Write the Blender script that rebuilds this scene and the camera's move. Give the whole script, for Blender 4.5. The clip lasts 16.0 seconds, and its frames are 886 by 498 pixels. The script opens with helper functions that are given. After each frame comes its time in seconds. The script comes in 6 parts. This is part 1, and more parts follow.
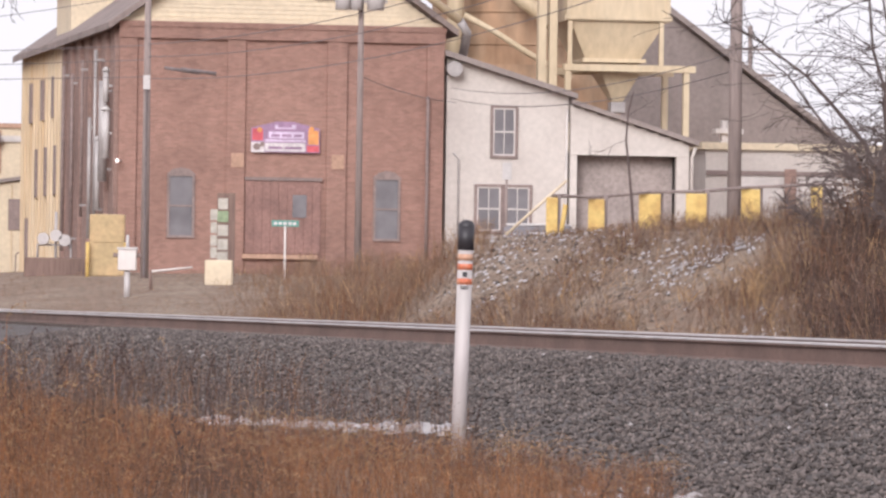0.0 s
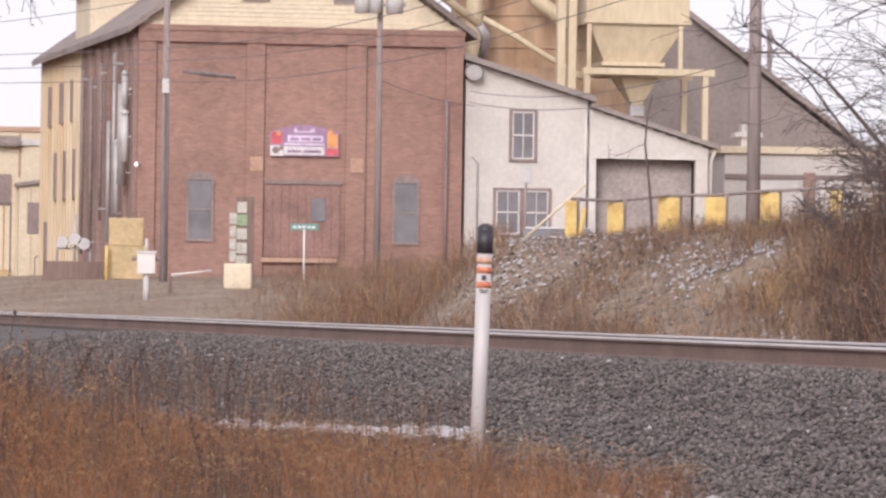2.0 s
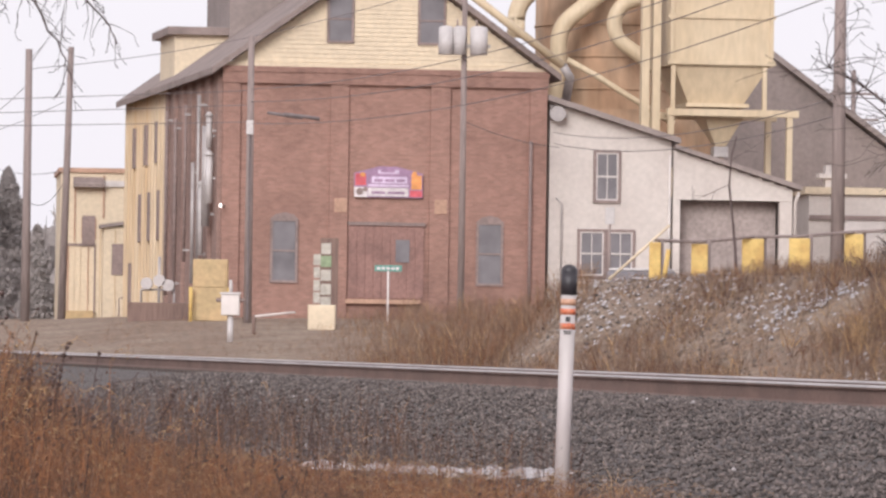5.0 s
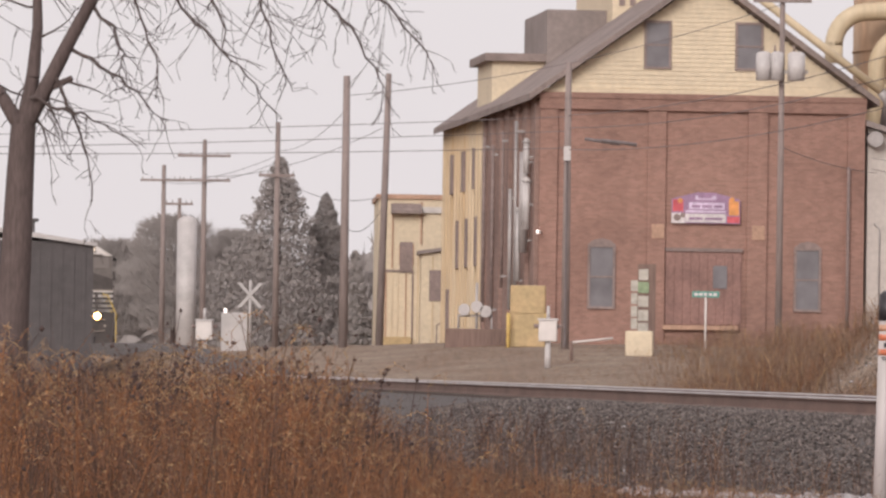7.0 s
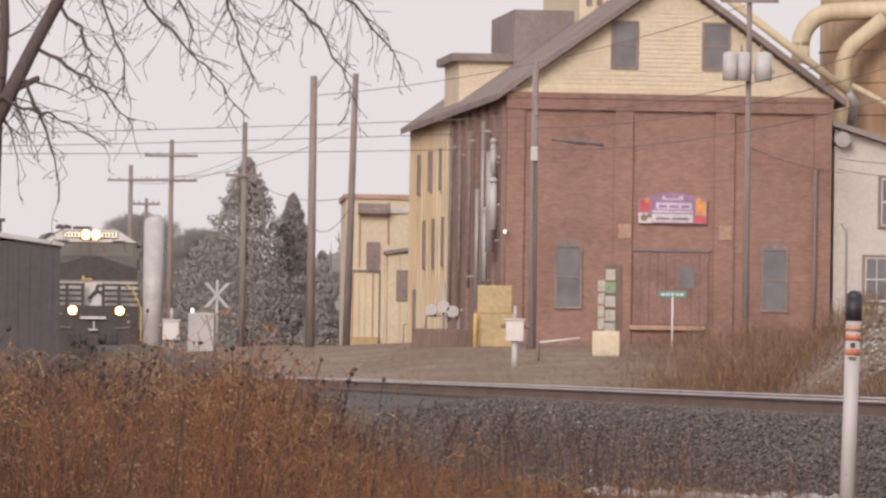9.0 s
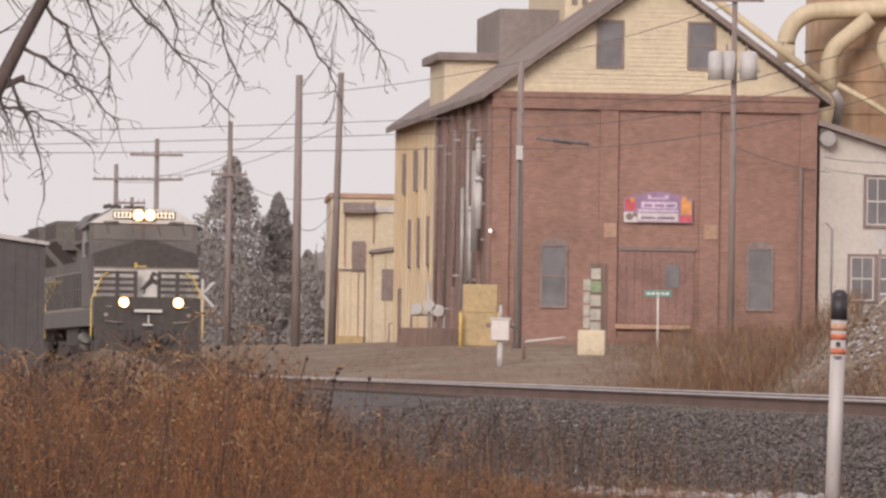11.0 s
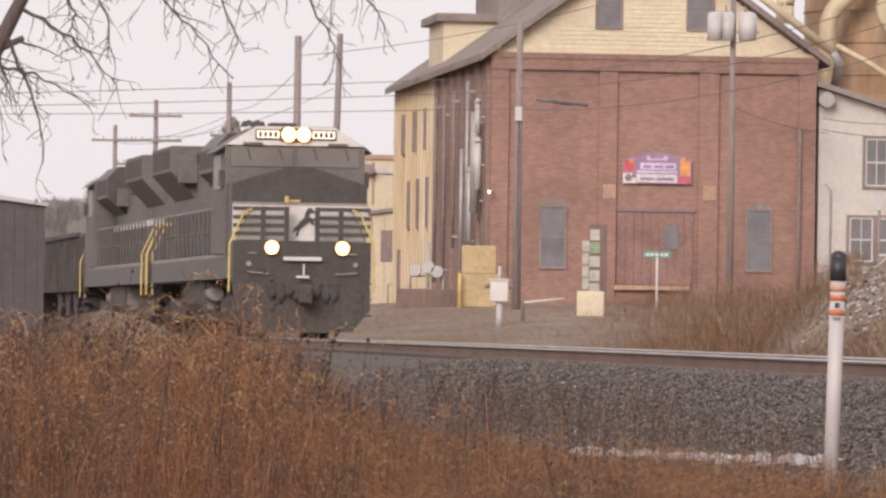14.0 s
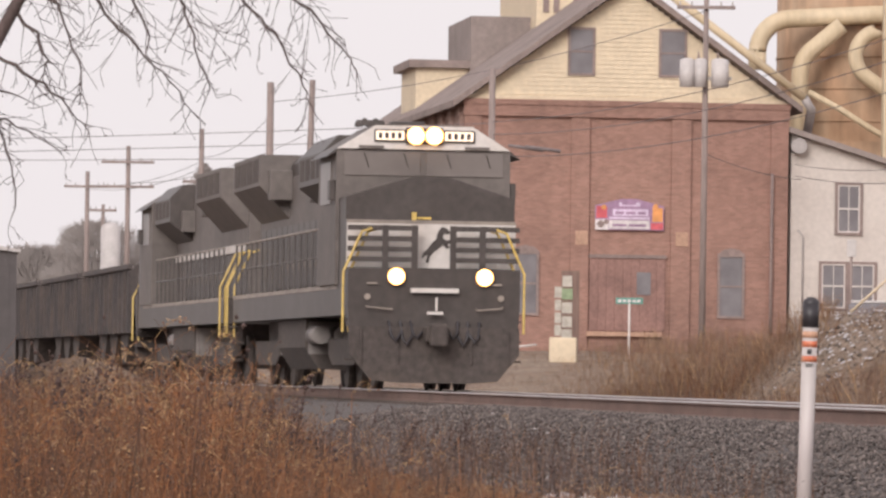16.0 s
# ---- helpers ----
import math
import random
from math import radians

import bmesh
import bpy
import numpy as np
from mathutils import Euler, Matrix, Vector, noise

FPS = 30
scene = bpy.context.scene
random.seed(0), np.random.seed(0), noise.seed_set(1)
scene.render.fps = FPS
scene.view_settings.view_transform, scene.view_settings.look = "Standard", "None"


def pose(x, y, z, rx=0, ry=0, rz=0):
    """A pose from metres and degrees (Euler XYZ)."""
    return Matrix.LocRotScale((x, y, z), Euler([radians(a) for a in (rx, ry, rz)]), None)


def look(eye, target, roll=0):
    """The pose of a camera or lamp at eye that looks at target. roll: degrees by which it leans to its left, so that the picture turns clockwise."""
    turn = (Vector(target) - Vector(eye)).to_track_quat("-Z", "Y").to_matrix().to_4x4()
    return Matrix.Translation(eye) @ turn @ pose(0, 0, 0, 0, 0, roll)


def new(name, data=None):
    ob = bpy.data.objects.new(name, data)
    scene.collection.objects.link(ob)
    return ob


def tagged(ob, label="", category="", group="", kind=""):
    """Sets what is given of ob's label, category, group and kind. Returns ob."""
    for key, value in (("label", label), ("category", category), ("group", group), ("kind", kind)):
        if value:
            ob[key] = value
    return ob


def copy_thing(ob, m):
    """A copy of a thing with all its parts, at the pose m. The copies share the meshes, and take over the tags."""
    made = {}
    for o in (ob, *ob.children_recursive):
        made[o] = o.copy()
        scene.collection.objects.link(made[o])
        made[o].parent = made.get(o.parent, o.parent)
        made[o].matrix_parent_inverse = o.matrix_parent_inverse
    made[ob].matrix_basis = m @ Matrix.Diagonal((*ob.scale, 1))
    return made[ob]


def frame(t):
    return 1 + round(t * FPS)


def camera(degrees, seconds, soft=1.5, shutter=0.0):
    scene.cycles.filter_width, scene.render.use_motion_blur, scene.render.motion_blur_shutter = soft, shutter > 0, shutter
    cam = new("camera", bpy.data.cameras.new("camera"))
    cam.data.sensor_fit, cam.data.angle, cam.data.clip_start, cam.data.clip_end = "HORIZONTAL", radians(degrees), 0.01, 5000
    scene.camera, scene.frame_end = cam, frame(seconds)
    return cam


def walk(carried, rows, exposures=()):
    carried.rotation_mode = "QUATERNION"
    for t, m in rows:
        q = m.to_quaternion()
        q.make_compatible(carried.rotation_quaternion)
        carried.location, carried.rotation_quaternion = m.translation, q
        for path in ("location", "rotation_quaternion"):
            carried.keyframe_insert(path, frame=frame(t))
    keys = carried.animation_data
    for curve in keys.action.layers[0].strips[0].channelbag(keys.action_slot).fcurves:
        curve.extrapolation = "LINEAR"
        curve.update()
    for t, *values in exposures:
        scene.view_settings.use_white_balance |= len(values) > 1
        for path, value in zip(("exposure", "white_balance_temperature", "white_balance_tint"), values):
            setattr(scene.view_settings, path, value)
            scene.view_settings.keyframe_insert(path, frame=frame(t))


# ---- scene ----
# Camera on its stand beside the line: a long lens that pans and tilts
EYE = Vector((0.0, 0.0, 0.28))
cam = camera(8.49, 16.0, soft=2.6)


def aim(turn, tilt):
    """The camera's pose, turned right and tilted up by degrees."""
    a, e = radians(turn), radians(tilt)
    way = Vector((math.sin(a) * math.cos(e), math.cos(a) * math.cos(e), math.sin(e)))
    return look(EYE, EYE + way * 50, 0.85)


PAN = (
    (0.0, 0.000, 0.508),
    (0.5, -0.190, 0.464),
    (1.0, -0.313, 0.470),
    (1.5, -0.213, 0.405),
    (2.0, -0.183, 0.539),
    (2.5, -0.159, 0.547),
    (3.0, -0.247, 0.521),
    (3.2, -0.508, 0.592),
    (5.5, -1.001, 1.033),
    (5.8, -1.321, 1.103),
    (6.0, -2.473, 0.903),
    (6.2, -3.336, 0.923),
    (6.5, -3.794, 0.999),
    (7.0, -4.045, 1.129),
    (7.5, -3.909, 0.923),
    (8.0, -3.964, 0.781),
    (8.5, -3.844, 1.090),
    (9.0, -3.728, 1.134),
    (11.3, -3.587, 1.127),
    (11.5, -3.695, 1.143),
    (12.0, -4.246, 0.744),
    (12.5, -4.289, 0.876),
    (13.0, -4.187, 0.686),
    (13.5, -3.801, 0.468),
    (14.0, -3.573, 0.754),
    (14.5, -3.519, 1.013),
    (15.0, -3.502, 1.062),
    (15.5, -3.563, 1.210),
    (16.0, -3.314, 1.202),
)
walk(cam, [(t, aim(a, e)) for t, a, e in PAN], exposures=(
    (0, 0.40, 6050, 10), (3.2, 0.38, 6050, 10), (5.5, 0.22, 6200, 10), (7.0, 0.0, 6450, 10), (9.0, 0.0, 6500, 10),
    (12.5, -0.04, 6550, 10), (13.5, 0.04, 6500, 10), (14.5, 0.22, 6450, 10), (16.0, 0.16, 6450, 10)))

# ---- daylight: a white winter overcast, brightest behind the camera ----
SUN_TURN, SUN_UP = 195.0, 24.0
world = bpy.data.worlds.new("overcast")
scene.world = world
world.use_nodes = True
wn = world.node_tree.nodes
wl = world.node_tree.links
sky = wn.new("ShaderNodeTexSky")
sky.sky_type, sky.sun_disc = "NISHITA", False
sky.sun_elevation, sky.sun_rotation = radians(SUN_UP), radians(SUN_TURN)
sky.dust_density, sky.air_density = 6.0, 1.0
dim = wn.new("ShaderNodeVectorMath")
dim.operation = "SCALE"
dim.inputs["Scale"].default_value = 0.10
cloud = wn.new("ShaderNodeMix")
cloud.data_type = "RGBA"
cloud.inputs["Factor"].default_value = 0.86
cloud.inputs["B"].default_value = (0.91, 0.84, 0.85, 1)
wl.new(sky.outputs["Color"], dim.inputs[0])
wl.new(dim.outputs["Vector"], cloud.inputs["A"])
wl.new(cloud.outputs["Result"], wn["Background"].inputs["Color"])
wn["Background"].inputs["Strength"].default_value = 1.0

sun = new("sun", bpy.data.lights.new("sun", "SUN"))
sun.data.energy, sun.data.angle, sun.data.color = 2.3, radians(28), (1.0, 0.96, 0.93)
sd = Vector((math.sin(radians(SUN_TURN)) * math.cos(radians(SUN_UP)), math.cos(radians(SUN_TURN)) * math.cos(radians(SUN_UP)), math.sin(radians(SUN_UP))))
sun.matrix_world = look(sd * 100, (0, 0, 0))


# ---- materials ----
def mat(name, colour, rough=0.8, metal=0.0, grain=8.0, stain=0.6, vary=0.18, bump=0.15, tint=None, stretch=(1, 1, 1), piece=0.0, depth=0.02):
    """A worn surface: fine grain and broad stains on a base colour, with relief. tint: the stains' own colour."""
    m = bpy.data.materials.new(name)
    m.use_nodes = True
    n, l = m.node_tree.nodes, m.node_tree.links
    b = n["Principled BSDF"]
    co = n.new("ShaderNodeTexCoord")
    mp = n.new("ShaderNodeMapping")
    mp.inputs["Scale"].default_value = stretch
    l.new(co.outputs["Object"], mp.inputs["Vector"])
    fine, broad = n.new("ShaderNodeTexNoise"), n.new("ShaderNodeTexNoise")
    fine.inputs["Scale"].default_value, fine.inputs["Detail"].default_value = grain, 5
    broad.inputs["Scale"].default_value, broad.inputs["Detail"].default_value = stain, 4
    for t in (fine, broad):
        l.new(mp.outputs["Vector"], t.inputs["Vector"])
    mixa = n.new("ShaderNodeMix")
    mixa.data_type = "RGBA"
    ramp = n.new("ShaderNodeMapRange")
    ramp.inputs["From Min"].default_value, ramp.inputs["From Max"].default_value = 0.42, 0.72
    l.new(broad.outputs["Fac"], ramp.inputs["Value"])
    second = tint or tuple(c * 0.72 for c in colour)
    mixa.inputs["A"].default_value, mixa.inputs["B"].default_value = (*colour, 1), (*second, 1)
    l.new(ramp.outputs["Result"], mixa.inputs["Factor"])
    hsv = n.new("ShaderNodeHueSaturation")
    val = n.new("ShaderNodeMapRange")
    val.inputs["From Min"].default_value, val.inputs["From Max"].default_value = 0.3, 0.7
    val.inputs["To Min"].default_value, val.inputs["To Max"].default_value = 1 - vary, 1 + vary
    l.new(fine.outputs["Fac"], val.inputs["Value"])
    out = val.outputs["Result"]
    if piece:
        info = n.new("ShaderNodeNewGeometry")
        pr = n.new("ShaderNodeMapRange")
        pr.inputs["To Min"].default_value, pr.inputs["To Max"].default_value = 1 - piece, 1 + piece
        l.new(info.outputs["Random Per Island"], pr.inputs["Value"])
        mul = n.new("ShaderNodeMath")
        mul.operation = "MULTIPLY"
        l.new(out, mul.inputs[0]), l.new(pr.outputs["Result"], mul.inputs[1])
        out = mul.outputs[0]
    l.new(out, hsv.inputs["Value"])
    l.new(mixa.outputs["Result"], hsv.inputs["Color"])
    l.new(hsv.outputs["Color"], b.inputs["Base Color"])
    b.inputs["Roughness"].default_value, b.inputs["Metallic"].default_value = rough, metal
    if bump:
        bp = n.new("ShaderNodeBump")
        bp.inputs["Strength"].default_value, bp.inputs["Distance"].default_value = bump, depth
        l.new(fine.outputs["Fac"], bp.inputs["Height"]), l.new(bp.outputs["Normal"], b.inputs["Normal"])
    return m


def brickwork(name, colour, mortar, scale=1.0):
    """Brick courses, 75 mm high, with mortar joints and odd darker bricks. Read on upright faces by their run and height."""
    m = mat(name, colour, 0.9, 0, 3.0, 0.25, 0.1, 0)
    n, l = m.node_tree.nodes, m.node_tree.links
    b = n["Principled BSDF"]
    co = n.new("ShaderNodeTexCoord")
    sep, com = n.new("ShaderNodeSeparateXYZ"), n.new("ShaderNodeCombineXYZ")
    add = n.new("ShaderNodeMath")
    l.new(co.outputs["Object"], sep.inputs[0])
    l.new(sep.outputs["X"], add.inputs[0]), l.new(sep.outputs["Y"], add.inputs[1])
    l.new(add.outputs[0], com.inputs["X"]), l.new(sep.outputs["Z"], com.inputs["Y"])
    br = n.new("ShaderNodeTexBrick")
    br.inputs["Scale"].default_value = scale
    br.inputs["Brick Width"].default_value, br.inputs["Row Height"].default_value = 0.22, 0.075
    br.inputs["Mortar Size"].default_value = 0.006
    br.inputs["Color1"].default_value, br.inputs["Color2"].default_value = (1.08, 1.08, 1.08, 1), (0.84, 0.84, 0.84, 1)
    br.inputs["Mortar"].default_value = (*[x / y for x, y in zip(mortar, colour)], 1)
    l.new(com.outputs[0], br.inputs["Vector"])
    src = b.inputs["Base Color"].links[0].from_socket
    mul = n.new("ShaderNodeMix")
    mul.data_type, mul.blend_type = "RGBA", "MULTIPLY"
    mul.inputs["Factor"].default_value = 1
    l.new(src, mul.inputs["A"]), l.new(br.outputs["Color"], mul.inputs["B"])
    l.new(mul.outputs["Result"], b.inputs["Base Color"])
    bp = n.new("ShaderNodeBump")
    bp.inputs["Strength"].default_value, bp.inputs["Distance"].default_value, bp.invert = 0.5, 0.01, True
    l.new(br.outputs["Fac"], bp.inputs["Height"]), l.new(bp.outputs["Normal"], b.inputs["Normal"])
    return m


def glow(name, colour, strength):
    m = bpy.data.materials.new(name)
    m.use_nodes = True
    b = m.node_tree.nodes["Principled BSDF"]
    b.inputs["Base Color"].default_value = (*colour, 1)
    b.inputs["Emission Color"].default_value, b.inputs["Emission Strength"].default_value = (*colour, 1), strength
    return m


# Both brick colours are dulled to hold haze; the second is duller.
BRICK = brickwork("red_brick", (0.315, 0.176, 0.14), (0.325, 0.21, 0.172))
BRICK_SIDE = brickwork("haze_dulled_brick", (0.29, 0.185, 0.155), (0.3, 0.21, 0.18))
STONE = mat("tan_stone", (0.45, 0.28, 0.2))
CREAM = mat("cream_boards", (0.62, 0.51, 0.37), 0.7, 0, 6, 0.5, 0.08, 0.1, (0.55, 0.45, 0.33))
YELLOW_IRON = mat("cream_iron_sheet", (0.57, 0.46, 0.33), 0.6, 0, 4, 0.4, 0.12, 0.1, (0.5, 0.36, 0.22), (1, 1, 0.15))
WHITE_BOARDS = mat("white_boards", (0.56, 0.5, 0.46), 0.75, 0, 6, 0.4, 0.07, 0.1, (0.48, 0.42, 0.385))
ROOF_DARK = mat("brown_roof_felt", (0.25, 0.195, 0.178), 0.85, 0, 5, 0.5, 0.15, 0.2)
ROOF_GREY = mat("grey_roof_sheet", (0.26, 0.21, 0.195), 0.7, 0, 5, 0.5, 0.12, 0.1)
RUST = mat("rusty_steel", (0.36, 0.225, 0.14), 0.85, 0, 3, 0.7, 0.2, 0.2, (0.4, 0.29, 0.2), (1, 1, 0.35))
TOWER = mat("buff_painted_steel", (0.56, 0.45, 0.31), 0.6, 0, 5, 0.5, 0.1, 0.1, (0.48, 0.37, 0.24), (1, 1, 0.3))
DARK_WOOD = mat("dark_wood", (0.19, 0.125, 0.105), 0.9, 0, 12, 1.2, 0.2, 0.3, None, (1, 1, 0.1))
# Pole wood lightened and greyed: haze painted into its base colour.
POLE_WOOD = mat("haze_greyed_pole", (0.26, 0.205, 0.19), 0.9, 0, 18, 1.0, 0.2, 0.3, None, (1, 1, 0.08))
# Dark trim raised towards grey, with haze in the colour.
TRIM_DARK = mat("hazed_brown_trim", (0.25, 0.185, 0.17), 0.7)
TRIM_WHITE = mat("white_trim", (0.62, 0.56, 0.53), 0.6, 0, 8, 1, 0.06, 0.05)
# Panes paler than bare glass; the haze is part of their colour.
PANE = mat("hazed_window_glass", (0.19, 0.175, 0.185), 0.2, 0, 2, 0.8, 0.1, 0)
DOOR_RED = mat("old_red_door", (0.265, 0.15, 0.128), 0.8, 0, 10, 1.0, 0.15, 0.2)
# Colour that holds the dimness and haze of the lean-to's inside.
SHADOW_INSIDE = mat("bay_shade_tone", (0.34, 0.28, 0.26), 0.9)
GREY_STEEL = mat("galvanised_steel", (0.42, 0.38, 0.37), 0.55, 0.3, 10, 1, 0.08, 0.05)
LIGHT_STEEL = mat("pale_grey_paint", (0.5, 0.46, 0.45), 0.5, 0, 10, 1, 0.06, 0.05)
SHED_STEEL = mat("slate_sheet", (0.085, 0.073, 0.074), 0.7, 0, 6, 0.6, 0.12, 0.08)
YELLOW = mat("yellow_paint", (0.6, 0.42, 0.14), 0.6, 0, 10, 2, 0.12, 0.1, (0.45, 0.27, 0.08))
BALLAST = mat("ballast_bed", (0.1, 0.083, 0.08), 0.95, 0, 14, 0.7, 0.45, 1.0, (0.1, 0.085, 0.076), (1, 1, 1), 0, 0.06)
STONES = mat("ballast_stone", (0.128, 0.105, 0.097), 0.9, 0, 20, 2, 0.2, 0.3, (0.085, 0.066, 0.06), (1, 1, 1), 0.65)
SOIL = mat("winter_soil", (0.2, 0.135, 0.095), 0.95, 0, 5, 0.35, 0.5, 0.9, (0.26, 0.2, 0.15), (1, 1, 1), 0, 0.08)
RAIL_SIDE = mat("rusty_rail", (0.17, 0.105, 0.085), 0.8, 0, 20, 1, 0.15, 0.1)
RAIL_HEAD = mat("polished_rail", (0.6, 0.55, 0.54), 0.35, 0.5, 30, 1, 0.05, 0)
TIE = mat("creosoted_tie", (0.1, 0.075, 0.065), 0.9, 0, 20, 2, 0.25, 0.3)
SNOW = mat("old_snow", (0.44, 0.405, 0.405), 0.6, 0, 14, 2.5, 0.2, 0.4, (0.27, 0.235, 0.225))
BARK = mat("grey_bark", (0.105, 0.075, 0.07), 0.9, 0, 25, 3, 0.25, 0.5, None, (1, 1, 0.2))
TWIG = mat("bare_twig", (0.1, 0.075, 0.07), 0.9)
WEED = mat("dry_goldenrod", (0.195, 0.09, 0.044), 0.9, 0, 30, 0.5, 0.2, 0, (0.13, 0.062, 0.036), (1, 1, 1), 0.6)
WEED_PALE = mat("dry_straw", (0.44, 0.28, 0.145), 0.9, 0, 30, 1, 0.15, 0, None, (1, 1, 1), 0.35)
WEED_RUST = mat("rusty_weed", (0.26, 0.108, 0.043), 0.9, 0, 30, 0.5, 0.2, 0, (0.19, 0.076, 0.033), (1, 1, 1), 0.55)
WEED_TAN = mat("greyed_weed", (0.21, 0.13, 0.086), 0.9, 0, 30, 0.5, 0.2, 0, (0.15, 0.09, 0.062), (1, 1, 1), 0.5)
WEED_DARK = mat("dark_weed", (0.085, 0.048, 0.037), 0.9, 0, 30, 0.5, 0.2, 0, (0.14, 0.07, 0.045), (1, 1, 1), 0.5)
SEED = mat("dark_seed_head", (0.075, 0.045, 0.04), 0.9)
BRUSH = mat("winter_brush", (0.205, 0.132, 0.095), 0.95, 0, 20, 0.3, 0.2, 0, (0.25, 0.165, 0.115), (1, 1, 1), 0.4)
# Haze is put into this pale grey for the far crowns.
CONIFER = mat("haze_tinted_crown", (0.27, 0.24, 0.23), 0.95, 0, 6, 0.4, 0.06, 0, (0.24, 0.21, 0.2), (1, 1, 1), 0.1)
# Locomotive black and grey: dust, plus haze lifting the base colours.
LOCO_BLACK = mat("dusty_hazed_black", (0.055, 0.043, 0.039), 0.45, 0, 6, 0.8, 0.2, 0.05, (0.075, 0.062, 0.058))
LOCO_GREY = mat("dusty_hazed_grey", (0.135, 0.113, 0.104), 0.6, 0, 6, 0.8, 0.15, 0.05, (0.1, 0.084, 0.078))
LOCO_WHITE = mat("dusty_white_enamel", (0.62, 0.57, 0.54), 0.5, 0, 8, 1.2, 0.08, 0.05, (0.5, 0.44, 0.4))
UNDER = mat("running_gear_grime", (0.075, 0.06, 0.055), 0.85, 0, 8, 1, 0.25, 0.2, (0.09, 0.07, 0.06))
HANDRAIL = mat("yellow_handrail", (0.6, 0.42, 0.12), 0.5)
CAB_GLASS = mat("cab_glass", (0.17, 0.145, 0.135), 0.35, 0, 2, 0.8, 0.08, 0)
HOPPER = mat("coal_hopper_paint", (0.06, 0.05, 0.05), 0.8, 0, 6, 0.6, 0.2, 0.1, (0.1, 0.075, 0.065))
COAL = mat("coal", (0.03, 0.027, 0.028), 0.6, 0, 20, 1, 0.3, 0.8, None, (1, 1, 1), 0, 0.1)
BULB = glow("headlight_glass", (1.0, 0.84, 0.5), 16)
# Added glow that stands in for the orange glare around the lenses.
LENS_HALO = glow("lens_halo_glow", (1.0, 0.5, 0.15), 4)
BULB_SMALL = glow("ditch_light_glass", (1.0, 0.82, 0.52), 13)
FUEL_GREY = mat("pale_tank_grey", (0.25, 0.22, 0.21), 0.6, 0, 6, 0.8, 0.15, 0.05)
BOX_YELLOW = mat("dull_yellow_paint", (0.4, 0.29, 0.15), 0.6, 0, 8, 1.5, 0.12, 0.1, (0.5, 0.34, 0.18))
LAMP_SPARK = glow("small_signal_lamp", (1.0, 0.9, 0.85), 1.5)
NUMBER_BOARD = glow("lit_number_board", (0.95, 0.78, 0.6), 0.8)
MARK_BLACK = mat("black_plastic", (0.035, 0.03, 0.035), 0.5, 0, 20, 3, 0.15, 0.05)
MARK_WHITE = mat("white_plastic_tube", (0.46, 0.415, 0.4), 0.5, 0, 15, 2.5, 0.06, 0.03, (0.5, 0.44, 0.44), (1, 1, 0.3))
MARK_ORANGE = mat("orange_sticker", (0.5, 0.13, 0.06), 0.5, 0, 60, 20, 0.3, 0, (0.55, 0.3, 0.2))
MARK_TAN = mat("faded_sticker", (0.52, 0.3, 0.2), 0.5, 0, 60, 20, 0.25, 0, (0.4, 0.2, 0.13))
MUTED_PAPER = mat("muted_paper", (0.44, 0.4, 0.35), 0.7, 0, 9, 3, 0.15, 0.05, (0.33, 0.3, 0.26))
MUTED_GREEN = mat("muted_green_notice", (0.24, 0.3, 0.18), 0.7, 0, 9, 3, 0.15, 0.05)
LOCO_TAN = mat("dusty_tan_enamel", (0.3, 0.25, 0.215), 0.6, 0, 6, 1.2, 0.15, 0.05, (0.2, 0.165, 0.145))
GREEN_SIGN = mat("green_sign", (0.1, 0.27, 0.22), 0.5)
PURPLE = mat("purple_print", (0.33, 0.2, 0.31), 0.5, 0, 6, 1, 0.1, 0)
LILAC = mat("lilac_print", (0.6, 0.48, 0.62), 0.5)
PRINT_WHITE = mat("white_print", (0.62, 0.56, 0.56), 0.5)
PRINT_RED = mat("red_print", (0.55, 0.1, 0.12), 0.5, 0, 6, 3, 0.2, 0)
PRINT_ORANGE = mat("orange_print", (0.7, 0.3, 0.1), 0.5, 0, 6, 3, 0.2, 0)
# Wires lightened so that haze shows in their own colour.
WIRE = mat("cable_sheath", (0.17, 0.14, 0.14), 0.7)


# ---- building blocks ----
def box(bm, x0, x1, y0, y1, z0, z1, bevel=0.0):
    v = [bm.verts.new((x, y, z)) for x in (x0, x1) for y in (y0, y1) for z in (z0, z1)]
    fs = [bm.faces.new([v[i] for i in q]) for q in ((0, 1, 3, 2), (4, 6, 7, 5), (0, 4, 5, 1), (2, 3, 7, 6), (0, 2, 6, 4), (1, 5, 7, 3))]
    if bevel:
        es = list({e for fc in fs for e in fc.edges})
        bmesh.ops.bevel(bm, geom=es, offset=bevel, segments=2, affect="EDGES", profile=0.6)
    return bm


def prism(bm, outline, axis, a, b):
    """Extrudes a closed outline of pairs along an axis from a to b. Pairs are (y,z) for x, (x,z) for y, (x,y) for z."""
    def at(p, d):
        return {"x": (d, p[0], p[1]), "y": (p[0], d, p[1]), "z": (p[0], p[1], d)}[axis]
    lo, hi = [bm.verts.new(at(p, a)) for p in outline], [bm.verts.new(at(p, b)) for p in outline]
    k = len(outline)
    bm.faces.new(lo), bm.faces.new(hi[::-1])
    for i in range(k):
        bm.faces.new((lo[i], hi[i], hi[(i + 1) % k], lo[(i + 1) % k]))
    bmesh.ops.recalc_face_normals(bm, faces=bm.faces)
    return bm


